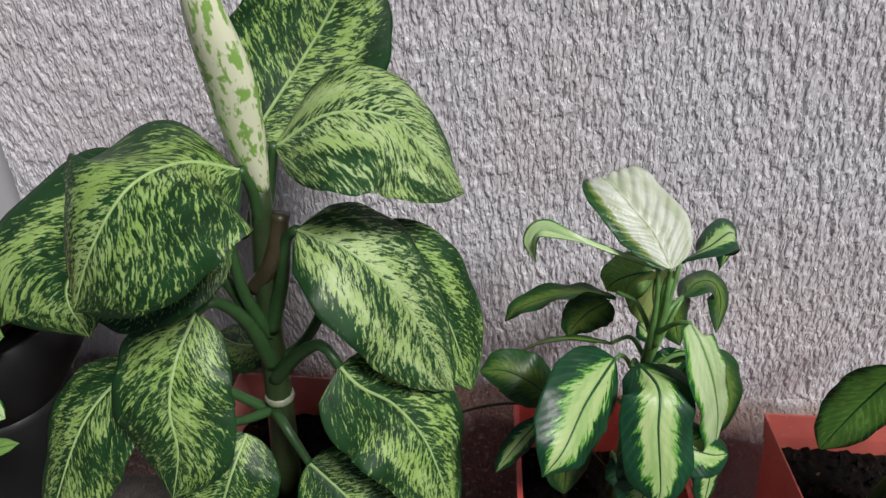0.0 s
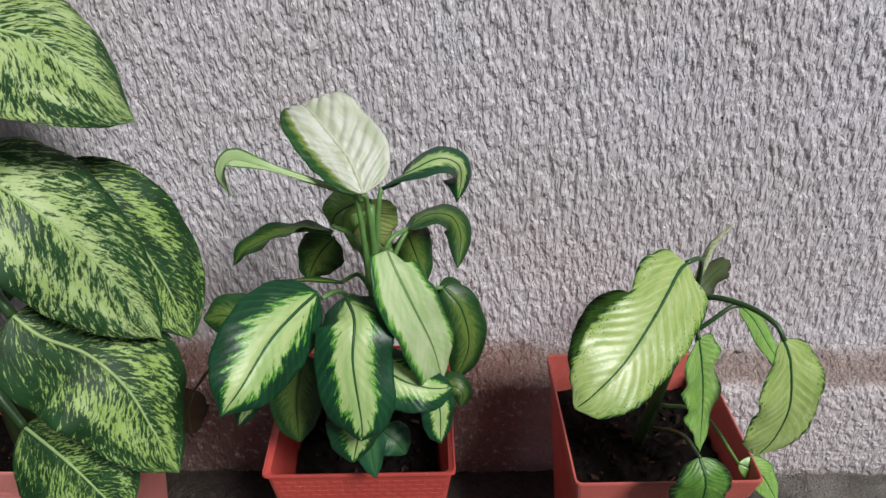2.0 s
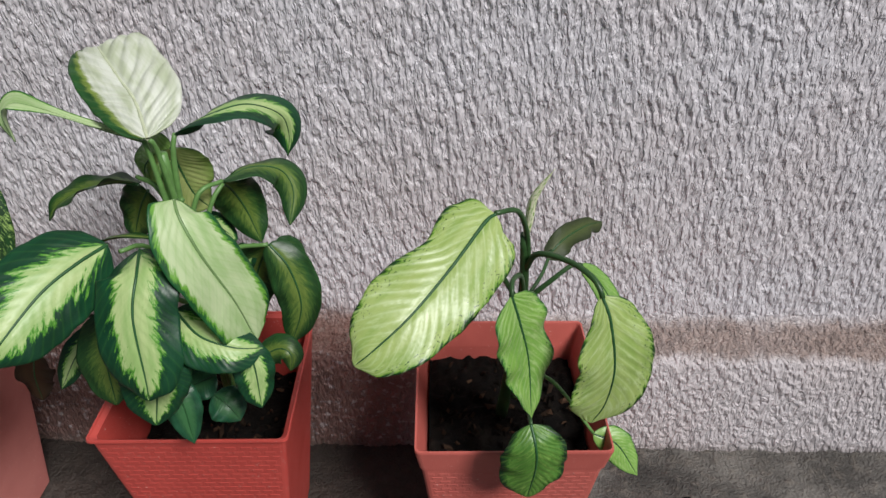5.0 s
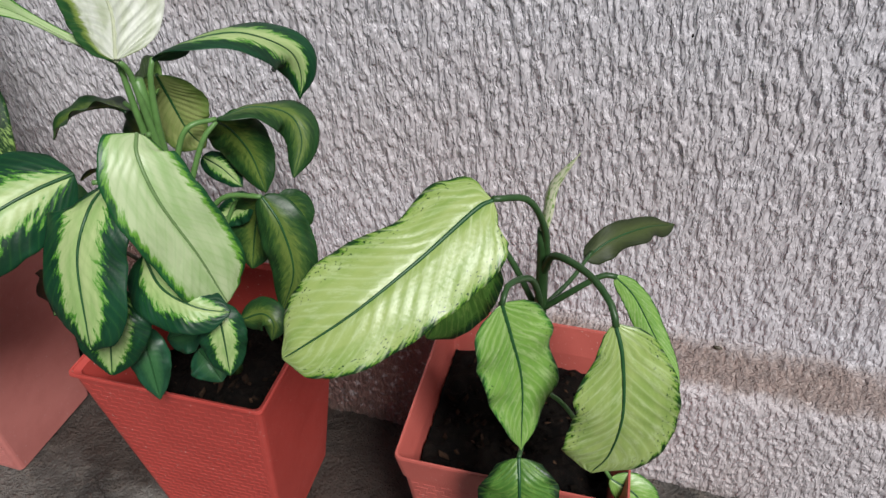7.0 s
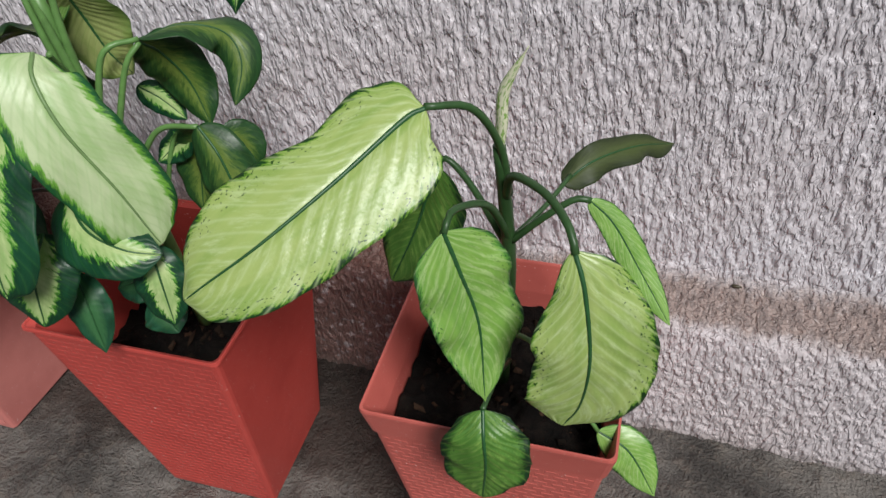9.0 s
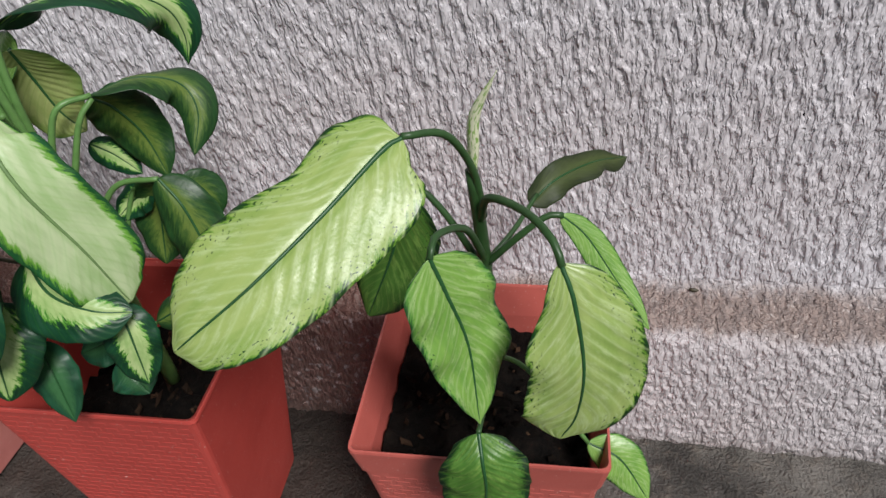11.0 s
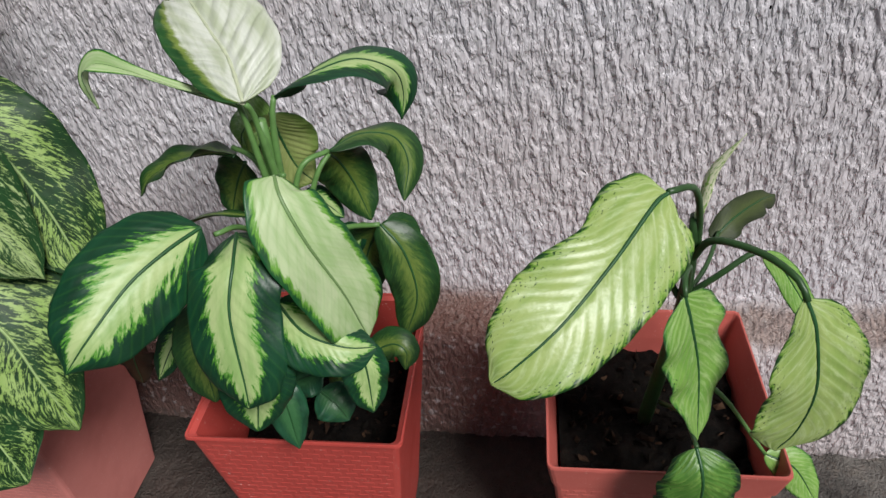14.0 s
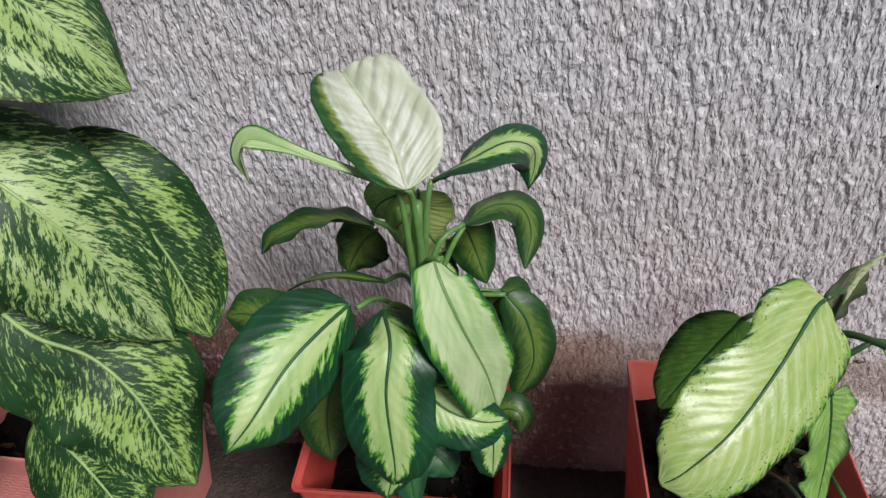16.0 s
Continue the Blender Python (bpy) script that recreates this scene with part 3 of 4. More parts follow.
    for _ in range(170):
        cx, cy, e = rng.uniform(-0.09, 0.09), rng.uniform(-0.09, 0.09), rng.uniform(0.0018, 0.006)
        m = Matrix.LocRotScale((cx, cy, level + rng.uniform(-0.002, 0.009)), Euler((rng.uniform(0, 6), rng.uniform(0, 6), rng.uniform(0, 6))), (e * rng.uniform(1, 2.4), e, e * rng.uniform(0.4, 0.8)))
        b = len(vs)
        vs += [tuple(m @ Vector(c)) for c in ((1, 0.2, 0), (0.3, 1, 0.1), (-1, 0.3, 0), (-0.4, -1, 0), (0.1, 0, 1), (0, 0.1, -1))]
        fs += [(b, b + 1, b + 4), (b + 1, b + 2, b + 4), (b + 2, b + 3, b + 4), (b + 3, b, b + 4), (b + 1, b, b + 5), (b + 2, b + 1, b + 5), (b + 3, b + 2, b + 5), (b, b + 3, b + 5)]
    crumbs = tagged(mesh_ob("soil_crumbs", vs, fs, M_crumb, smooth=False), "brown crumbs and bark chips on the potting soil", "soil", kind="stuff")
    crumbs.matrix_world = pose(x, y, 0.0, 0, 0, turn) @ Matrix.Diagonal((1, 1, tall, 1))
    return pot


plant_pot(0.330, 1.000, 0, M_pot_pink, "square red plastic pot, coloured paler as if brightly lit, holding the tall streaked plant", 0.275)
plant_pot(0.776, 0.996, 1.6, M_pot, "square tapered red plastic pot with woven relief", 0.245, 0.006, 1.016)
plant_pot(1.165, 0.999, 1.6, M_pot_pale, "square faded red plastic pot holding a lime-leaved plant", 0.285, 0.040, 0.975)


def round_pot(at, rings, mat, name, label, category, split=0):
    """A turned pot from radius and height pairs."""
    pot = thing(name, label, category)
    vs, fs, n = [], [], 40
    for r, z in rings:
        vs += [(r * math.cos(6.2832 * k / n), r * math.sin(6.2832 * k / n), z) for k in range(n)]
    for i in range(len(rings) - 1):
        for a in range(n):
            b = (a + 1) % n
            fs.append((i * n + a, i * n + b, (i + 1) * n + b, (i + 1) * n + a))
    fs.append(tuple(range(n))[::-1])
    if split:
        cut = [f for f in fs if min(f) >= split * n]
        mesh_ob("collar", vs[split * n:], [tuple(i - split * n for i in f) for f in cut], mat, pot)
        fs = [f for f in fs if min(f) < split * n]
        vs = vs[:(split + 1) * n]
    mesh_ob("body", vs, fs, mat, pot)
    pot.location = at
    return pot


round_pot((-0.105, 1.0, 0.0), [(0.07, -0.01), (0.09, 0.30), (0.098, 0.385), (0.09, 0.395), (0.137, 0.47), (0.143, 0.545), (0.135, 0.547), (0.12, 0.50), (0.0, 0.49)], M_black, "plant_pot", "tall black plastic pot with a flared collar", "pot", 3)
round_pot((-0.105, 1.0, 0.515), [(0.06, 0), (0.098, 0.045), (0.108, 0.07), (0.120, 0.075), (0.121, 0.083), (0.106, 0.083), (0.09, 0.04), (0.0, 0.02)], M_pot_pale, "plastic_bowl", "pinkish red plastic bowl standing in the black pot", "bowl")


def fleck(name, at, size, mat, label, category, normal):
    """A small lump of dirt or a dry scrap lying on a surface."""
    bm = bmesh.new()
    bmesh.ops.create_icosphere(bm, subdivisions=2, radius=1)
    for v in bm.verts:
        k = 1 + 0.35 * noise.noise(v.co * 1.7 + Vector(at) * 20)
        v.co = Vector((v.co.x * size[0], v.co.y * size[1], v.co.z * size[2])) * k
    ob = tagged(part(name, bm, mat, smooth=True), label, category)
    ob.matrix_world = Matrix.Translation(at) @ Vector(normal).to_track_quat("Z", "Y").to_matrix().to_4x4()
    return ob


fleck("mud_speck", (1.278, 1.246, 0.670), (0.0013, 0.0024, 0.0012), M_soil, "tiny dark speck stuck on the stucco wall", "speck", (0, -1, 0))
fleck("mud_speck", (1.484, 1.246, 0.490), (0.0012, 0.002, 0.0012), M_soil, "tiny dark speck stuck on the stucco wall", "speck", (0, -1, 0))
fleck("mud_speck", (1.405, 1.238, 0.236), (0.006, 0.0025, 0.002), M_bark, "brown crumb of dirt on the wall ledge", "dirt", (0, -0.5, 0.8))
fleck("dry_leaf_scrap", (1.488, 1.062, 0.001), (0.012, 0.006, 0.002), M_soil, "dark dry leaf scrap on the cement floor", "leaf scrap", (0, 0.1, 1))

# ---- plants ----
tall = thing("dieffenbachia_plant", "tall plant with big dark green lime-streaked leaves", "plant", "potted plants")
bushy = thing("dieffenbachia_plant", "bushy plant with cream-centred green leaves", "plant", "potted plants")
small = thing("dieffenbachia_plant", "small plant with broad lime-green dark-edged leaves", "plant", "potted plants")
seedling = thing("seedling", "small pale green seedling beside the black pot", "plant", "potted plants")
leaf(tall, M_camo_pale, [(0.382, 0.934, 0.836), (0.440, 0.932, 0.874), (0.500, 0.944, 0.868), (0.546, 0.950, 0.824), (0.573, 0.958, 0.780)], 0.190, (0.22, -0.26, 0.92), turn=(0.30, -0.24, 0.92), droop=0.14, right=(0.3, 0.78, 0.98, 1.02, 0.97, 0.80, 0.52, 0.12), left=(0.25, 0.74, 0.96, 1.0, 0.88, 0.64, 0.36, 0.08))
leaf(tall, M_camo, [(0.354, 0.902, 0.824), (0.320, 0.862, 0.850), (0.292, 0.812, 0.850), (0.262, 0.781, 0.806), (0.228, 0.776, 0.736)], 0.215, (-0.28, -0.55, 0.78), turn=(-0.28, -0.70, 0.62), droop=0.22, right=(0.3, 0.78, 1.0, 1.03, 0.95, 0.75, 0.48, 0.1), left=(0.3, 0.78, 1.0, 1.05, 0.98, 0.80, 0.5, 0.1))
leaf(tall, M_camo, [(0.215, 0.945, 0.712), (0.172, 0.930, 0.706), (0.150, 0.890, 0.690), (0.155, 0.866, 0.670), (0.172, 0.860, 0.629)], 0.205, (-0.30, -0.66, 0.68), turn=(-0.2, -0.88, 0.4), droop=0.15, right=(0.6, 1.2, 1.5, 1.55, 1.3, 0.75, 0.03), left=(0.4, 0.7, 0.9, 0.9, 0.7, 0.4, 0.03))
leaf(tall, M_camo, [(0.329, 0.905, 0.745), (0.286, 0.868, 0.740), (0.235, 0.830, 0.705), (0.215, 0.820, 0.690)], 0.125, (0.10, -0.72, 0.68), fold=0.2)
leaf(tall, M_camo_pale, [(0.404, 0.906, 0.756), (0.452, 0.896, 0.744), (0.497, 0.890, 0.708), (0.532, 0.896, 0.645), (0.560, 0.898, 0.580), (0.571, 0.900, 0.548)], 0.145, (0.58, -0.46, 0.66), turn=(0.66, -0.55, 0.5), droop=0.2, right=(0.5, 0.85, 1.0, 1.0, 0.95, 0.8, 0.5, 0.05), left=(0.55, 0.9, 1.0, 0.95, 0.85, 0.65, 0.4, 0.05))
leaf(tall, M_camo, [(0.462, 0.962, 0.712), (0.520, 0.958, 0.680), (0.560, 0.950, 0.610), (0.591, 0.930, 0.525)], 0.115, (0.58, -0.62, 0.52), droop=0.1, q=0.5)
leaf(tall, M_camo, [(0.448, 0.860, 0.612), (0.470, 0.858, 0.586), (0.505, 0.868, 0.552), (0.539, 0.860, 0.511), (0.561, 0.846, 0.463), (0.580, 0.839, 0.400)], 0.148, (0.58, -0.56, 0.56), turn=(0.66, -0.6, 0.45), droop=0.2, wave=0.004, right=(0.45, 0.85, 1.0, 1.02, 0.95, 0.75, 0.5, 0.1), left=(0.45, 0.8, 0.98, 1.0, 0.92, 0.7, 0.4, 0.1))
leaf(tall, M_camo, [(0.303, 0.852, 0.682), (0.292, 0.811, 0.650), (0.288, 0.785, 0.609), (0.292, 0.772, 0.558), (0.276, 0.765, 0.490)], 0.130, (0.05, -0.72, 0.68), turn=(-0.05, -0.95, 0.3), droop=0.25, right=(0.5, 0.9, 1.0, 1.0, 0.9, 0.65, 0.05), left=(0.45, 0.8, 0.95, 1.0, 0.92, 0.65, 0.05))
leaf(tall, M_camo, [(0.199, 0.880, 0.578), (0.148, 0.830, 0.523), (0.085, 0.790, 0.377)], 0.140, (-0.31, -0.72, 0.62), droop=0.2)
leaf(tall, M_camo, [(0.328, 0.860, 0.496), (0.316, 0.820, 0.463), (0.292, 0.790, 0.382)], 0.120, (0.21, -0.74, 0.64))
leaf(tall, M_camo, [(0.392, 0.880, 0.428), (0.451, 0.850, 0.397), (0.529, 0.800, 0.361)], 0.130, (0.21, -0.74, 0.64))
leaf(tall, M_camo, [(0.335, 0.960, 0.550), (0.276, 1.000, 0.510), (0.219, 1.050, 0.483)], 0.070, (-0.21, -0.64, 0.74))
leaf(tall, M_camo, [(0.342, 0.985, 0.825), (0.402, 1.046, 0.912), (0.450, 1.080, 0.994)], 0.180, (0.13, -0.89, 0.43), droop=0.15, q=0.5)
stalk("stem", tall, [(0.330, 0.952, 0.280), (0.342, 0.942, 0.470), (0.346, 0.936, 0.580), (0.354, 0.930, 0.684), (0.364, 0.923, 0.800)], 0.0205, 0.0115, M_trunk)
stalk("petiole", tall, [(0.358, 0.930, 0.740), (0.372, 0.935, 0.800), (0.381, 0.934, 0.839)], 0.009, 0.005, M_stalk)
stalk("petiole", tall, [(0.358, 0.928, 0.730), (0.360, 0.912, 0.795), (0.354, 0.902, 0.825)], 0.009, 0.005, M_stalk)
stalk("petiole", tall, [(0.348, 0.930, 0.590), (0.335, 0.905, 0.670), (0.329, 0.904, 0.746)], 0.009, 0.005, M_stalk)
stalk("petiole", tall, [(0.346, 0.932, 0.560), (0.325, 0.915, 0.655), (0.262, 0.935, 0.735), (0.216, 0.945, 0.785)], 0.009, 0.005, M_stalk)
stalk("petiole", tall, [(0.345, 0.930, 0.545), (0.338, 0.892, 0.640), (0.318, 0.868, 0.685), (0.303, 0.852, 0.682)], 0.0105, 0.0055, M_stalk)
stalk("petiole", tall, [(0.350, 0.930, 0.600), (0.375, 0.920, 0.680), (0.386, 0.918, 0.735), (0.404, 0.906, 0.756)], 0.0105, 0.0055, M_stalk)
stalk("petiole", tall, [(0.345, 0.932, 0.520), (0.390, 0.900, 0.590), (0.425, 0.875, 0.628), (0.448, 0.860, 0.612)], 0.0105, 0.0055, M_stalk)
stalk("petiole", tall, [(0.334, 0.935, 0.460), (0.313, 0.900, 0.477), (0.300, 0.880, 0.490)], 0.0075, 0.005, M_stalk)
stalk("petiole", tall, [(0.346, 0.932, 0.540), (0.390, 0.950, 0.580), (0.440, 0.962, 0.690), (0.462, 0.962, 0.712)], 0.0075, 0.005, M_stalk)
stalk("petiole", tall, [(0.345, 0.935, 0.740), (0.352, 0.960, 0.800), (0.337, 0.980, 0.821)], 0.0075, 0.005, M_stalk)
stalk("petiole", tall, [(0.334, 0.935, 0.460), (0.360, 0.900, 0.470), (0.392, 0.880, 0.428)], 0.0075, 0.005, M_stalk)
stalk("petiole", tall, [(0.333, 0.940, 0.450), (0.228, 0.900, 0.562), (0.199, 0.880, 0.578)], 0.0075, 0.005, M_stalk)
stalk("cut_stub", tall, [(0.338, 0.930, 0.660), (0.368, 0.920, 0.708), (0.380, 0.930, 0.760)], 0.011, 0.01, M_bark)
spear(tall, [(0.366, 0.921, 0.790), (0.359, 0.915, 0.858), (0.356, 0.905, 0.917), (0.349, 0.888, 0.985), (0.343, 0.875, 1.060)], 0.0225)
ring(tall, (0.343, 0.941, 0.481), 0.0190)
leaf(bushy, M_white, [(0.798, 0.936, 0.713), (0.781, 0.966, 0.737), (0.762, 0.986, 0.752), (0.741, 1.008, 0.768), (0.727, 1.028, 0.771), (0.722, 1.044, 0.758)], 0.090, (0.12, -0.52, 0.80), fold=0.12, ripple=0.0042, ribs=9, label="creamy white leaf with green margin", left=(0.35, 0.72, 0.88, 0.92, 0.92, 0.85, 0.66, 0.2), right=(0.4, 0.80, 0.98, 1.04, 1.02, 0.96, 0.78, 0.3))
leaf(bushy, M_pale, [(0.788, 0.950, 0.703), (0.736, 0.957, 0.716), (0.690, 0.963, 0.730), (0.660, 0.966, 0.735), (0.650, 0.962, 0.722), (0.655, 0.955, 0.698)], 0.024, (0.05, 0.35, 0.93), fold=0.6, turn=(-0.7, -0.6, 0.3), right=(0.5, 0.6, 0.5, 0.45, 0.5, 0.9, 0.9, 0.1), left=(0.5, 0.6, 0.5, 0.45, 0.5, 0.9, 0.9, 0.1))
leaf(bushy, M_star, [(0.813, 0.962, 0.705), (0.845, 0.975, 0.720), (0.875, 1.010, 0.718), (0.898, 1.050, 0.690), (0.902, 1.064, 0.660), (0.897, 1.064, 0.630)], 0.048, (0.0, 0.55, 0.83), turn=(0.45, -0.85, 0.25), droop=0.35, right=(0.3, 0.7, 0.85, 0.9, 1.0, 0.85, 0.1), left=(0.4, 0.85, 1.0, 1.0, 1.0, 0.8, 0.1))
leaf(bushy, M_old, [(0.838, 1.000, 0.632), (0.862, 1.030, 0.634), (0.890, 1.050, 0.620), (0.903, 1.045, 0.594), (0.899, 1.024, 0.560)], 0.046, (0.0, 0.55, 0.83), turn=(0.4, -0.88, 0.25), droop=0.35)
leaf(bushy, M_old, [(0.755, 0.978, 0.640), (0.720, 0.995, 0.632), (0.680, 1.002, 0.618), (0.645, 1.004, 0.598), (0.628, 1.002, 0.576)], 0.036, (0.05, 0.55, 0.83), turn=(-0.5, -0.70, 0.45), fold=0.4, wave=0.005)
leaf(bushy, M_old, [(0.760, 0.985, 0.565), (0.710, 0.992, 0.562), (0.675, 0.997, 0.548), (0.650, 0.997, 0.532)], 0.022, (0.05, 0.30, 0.95), fold=0.3)
leaf(bushy, M_old, [(0.752, 1.000, 0.618), (0.734, 1.012, 0.592), (0.718, 1.020, 0.560), (0.712, 1.020, 0.542)], 0.058, (0.10, -0.86, 0.50))
leaf(bushy, M_lime2, [(0.795, 0.990, 0.672), (0.776, 0.990, 0.668), (0.757, 1.000, 0.650), (0.748, 1.010, 0.628)], 0.058, (0.00, -0.70, 0.71))
leaf(bushy, M_olive, [(0.799, 0.980, 0.680), (0.799, 0.990, 0.651), (0.806, 0.995, 0.618), (0.819, 1.000, 0.597)], 0.066, (0.15, -0.76, 0.62), ripple=0.0018)
leaf(bushy, M_old, [(0.838, 1.000, 0.629), (0.840, 1.020, 0.608), (0.847, 1.035, 0.572), (0.860, 1.030, 0.531)], 0.056, (0.25, -0.85, 0.45), droop=0.2)
leaf(bushy, M_old, [(0.882, 0.985, 0.559), (0.904, 0.975, 0.533), (0.914, 0.968, 0.482), (0.898, 0.960, 0.430)], 0.054, (0.30, -0.80, 0.40), droop=0.25, q=0.5)
leaf(bushy, M_old, [(0.690, 0.950, 0.500), (0.660, 0.940, 0.535), (0.628, 0.945, 0.545), (0.600, 0.950, 0.536)], 0.066, (0.10, -0.66, 0.74), q=0.5)
leaf(bushy, M_star, [(0.748, 0.900, 0.614), (0.730, 0.868, 0.612), (0.710, 0.834, 0.603), (0.688, 0.792, 0.580), (0.668, 0.778, 0.556)], 0.090, (0.50, -0.56, 0.62), droop=0.3, right=(0.45, 0.85, 1.0, 1.0, 0.9, 0.65, 0.08), left=(0.45, 0.85, 1.0, 1.0, 0.9, 0.65, 0.08))
leaf(bushy, M_star, [(0.776, 0.905, 0.605), (0.790, 0.862, 0.608), (0.790, 0.832, 0.577), (0.798, 0.807, 0.520), (0.797, 0.803, 0.496)], 0.079, (0.10, -0.62, 0.78), turn=(0.05, -0.86, 0.5), droop=0.22, right=(0.6, 0.92, 1.0, 1.0, 0.98, 0.85, 0.35), left=(0.6, 0.92, 1.0, 1.0, 0.98, 0.85, 0.35))
leaf(bushy, M_pale, [(0.822, 0.908, 0.662), (0.832, 0.890, 0.650), (0.849, 0.880, 0.614), (0.869, 0.886, 0.556), (0.879, 0.892, 0.508), (0.881, 0.895, 0.494)], 0.077, (0.72, -0.54, 0.42), turn=(0.74, -0.6, 0.28), droop=0.1, right=(0.6, 0.92, 1.0, 0.98, 0.95, 0.85, 0.35), left=(0.55, 0.85, 0.95, 1.0, 1.0, 0.88, 0.35))
leaf(bushy, M_star, [(0.800, 0.895, 0.535), (0.830, 0.872, 0.520), (0.865, 0.868, 0.508), (0.892, 0.880, 0.497)], 0.064, (0.20, -0.60, 0.77), droop=0.2, q=0.45)
leaf(bushy, M_star, [(0.866, 0.895, 0.489), (0.878, 0.880, 0.467), (0.880, 0.872, 0.414)], 0.046, (0.45, -0.72, 0.50), droop=0.2, q=0.5)
leaf(bushy, M_star, [(0.781, 0.870, 0.508), (0.793, 0.835, 0.493), (0.783, 0.825, 0.436)], 0.070, (0.40, -0.75, 0.50), droop=0.25, q=0.45)
leaf(bushy, M_sprout, [(0.778, 0.880, 0.450), (0.797, 0.862, 0.429), (0.804, 0.850, 0.378)], 0.040, (0.45, -0.72, 0.52), q=0.7)
leaf(bushy, M_old, [(0.722, 0.905, 0.520), (0.712, 0.888, 0.465), (0.712, 0.878, 0.408)], 0.064, (0.20, -0.84, 0.50), q=0.5)
leaf(bushy, M_star, [(0.681, 0.940, 0.472), (0.653, 0.925, 0.438), (0.627, 0.915, 0.393)], 0.035, (0.21, -0.83, 0.52))
leaf(bushy, M_dead, [(0.545, 0.998, 0.372), (0.527, 1.004, 0.325), (0.522, 1.006, 0.276)], 0.052, (0.10, -0.90, 0.40), wave=0.006, label="withered brown leaf hanging low")
stalk("petiole", bushy, [(0.790, 0.985, 0.330), (0.690, 0.990, 0.440), (0.590, 0.994, 0.425), (0.545, 0.998, 0.372)], 0.003, 0.002, M_bark)
leaf(bushy, M_star, [(0.860, 1.000, 0.539), (0.834, 1.000, 0.522), (0.817, 0.990, 0.507)], 0.036, (0.00, -0.80, 0.60))
leaf(bushy, M_old, [(0.878, 0.990, 0.552), (0.857, 1.000, 0.503), (0.850, 0.990, 0.454)], 0.058, (0.15, -0.91, 0.35), q=0.5)
leaf(bushy, M_old, [(0.875, 1.020, 0.532), (0.891, 1.030, 0.512), (0.891, 1.025, 0.480)], 0.042, (0.30, -0.85, 0.40), droop=0.3)
leaf(bushy, M_star, [(0.798, 1.020, 0.572), (0.811, 1.030, 0.554), (0.829, 1.035, 0.530)], 0.030, (0.10, -0.75, 0.65))
leaf(bushy, M_sprout, [(0.810, 0.930, 0.406), (0.791, 0.925, 0.399), (0.770, 0.920, 0.390)], 0.046, (0.10, -0.60, 0.78))
leaf(bushy, M_sprout, [(0.804, 0.925, 0.378), (0.824, 0.915, 0.368), (0.836, 0.910, 0.350)], 0.048, (0.20, -0.60, 0.76))
leaf(bushy, M_old, [(0.864, 0.930, 0.434), (0.892, 0.930, 0.450), (0.906, 0.925, 0.444), (0.904, 0.920, 0.424)], 0.036, (0.20, -0.66, 0.72), droop=0.3)
stalk("stem", bushy, [(0.800, 0.985, 0.280), (0.800, 0.975, 0.450), (0.800, 0.960, 0.580), (0.802, 0.950, 0.690)], 0.0085, 0.0052, M_stalkp)
stalk("petiole", bushy, [(0.803, 0.955, 0.590), (0.804, 0.948, 0.650), (0.800, 0.946, 0.696), (0.7985, 0.939, 0.710)], 0.0046, 0.0024, M_stalkp)
stalk("petiole", bushy, [(0.797, 0.954, 0.585), (0.794, 0.948, 0.650), (0.790, 0.949, 0.690), (0.787, 0.950, 0.704)], 0.0042, 0.0024, M_stalkp)
stalk("petiole", bushy, [(0.804, 0.957, 0.590), (0.808, 0.954, 0.650), (0.811, 0.957, 0.690), (0.814, 0.963, 0.706)], 0.0042, 0.0024, M_stalkp)
stalk("petiole", bushy, [(0.800, 0.960, 0.570), (0.818, 0.975, 0.628), (0.838, 1.000, 0.632)], 0.0034, 0.0024, M_stalkp)
stalk("petiole", bushy, [(0.800, 0.958, 0.600), (0.779, 0.970, 0.639), (0.755, 0.980, 0.647)], 0.0034, 0.0024, M_stalkp)
stalk("petiole", bushy, [(0.800, 0.965, 0.560), (0.782, 0.980, 0.580), (0.760, 0.985, 0.565)], 0.0034, 0.0024, M_stalkp)
stalk("petiole", bushy, [(0.802, 0.966, 0.540), (0.826, 0.985, 0.610), (0.838, 1.000, 0.629)], 0.0034, 0.0024, M_stalkp)
stalk("petiole", bushy, [(0.800, 0.972, 0.500), (0.835, 0.985, 0.548), (0.881, 0.986, 0.558)], 0.0034, 0.0024, M_stalkp)
stalk("petiole", bushy, [(0.800, 0.970, 0.520), (0.767, 0.940, 0.584), (0.749, 0.915, 0.595)], 0.0034, 0.0024, M_stalkp)
stalk("petiole", bushy, [(0.800, 0.970, 0.530), (0.781, 0.940, 0.579), (0.771, 0.915, 0.591)], 0.0034, 0.0024, M_stalkp)
stalk("petiole", bushy, [(0.800, 0.960, 0.600), (0.813, 0.930, 0.644), (0.826, 0.918, 0.656)], 0.0034, 0.0024, M_stalkp)
stalk("petiole", bushy, [(0.800, 0.975, 0.470), (0.788, 0.930, 0.505), (0.800, 0.895, 0.535)], 0.0034, 0.0024, M_stalkp)
stalk("petiole", bushy, [(0.800, 0.985, 0.360), (0.815, 0.930, 0.455), (0.865, 0.896, 0.486)], 0.003, 0.002, M_stalkp)
stalk("petiole", bushy, [(0.790, 0.985, 0.360), (0.775, 0.930, 0.430), (0.777, 0.881, 0.447)], 0.003, 0.002, M_stalkp)
stalk("petiole", bushy, [(0.800, 0.980, 0.420), (0.840, 1.000, 0.535), (0.874, 1.020, 0.531)], 0.003, 0.002, M_stalkp)
stalk("petiole", bushy, [(0.800, 0.985, 0.330), (0.822, 0.945, 0.410), (0.863, 0.930, 0.432)], 0.003, 0.002, M_stalkp)
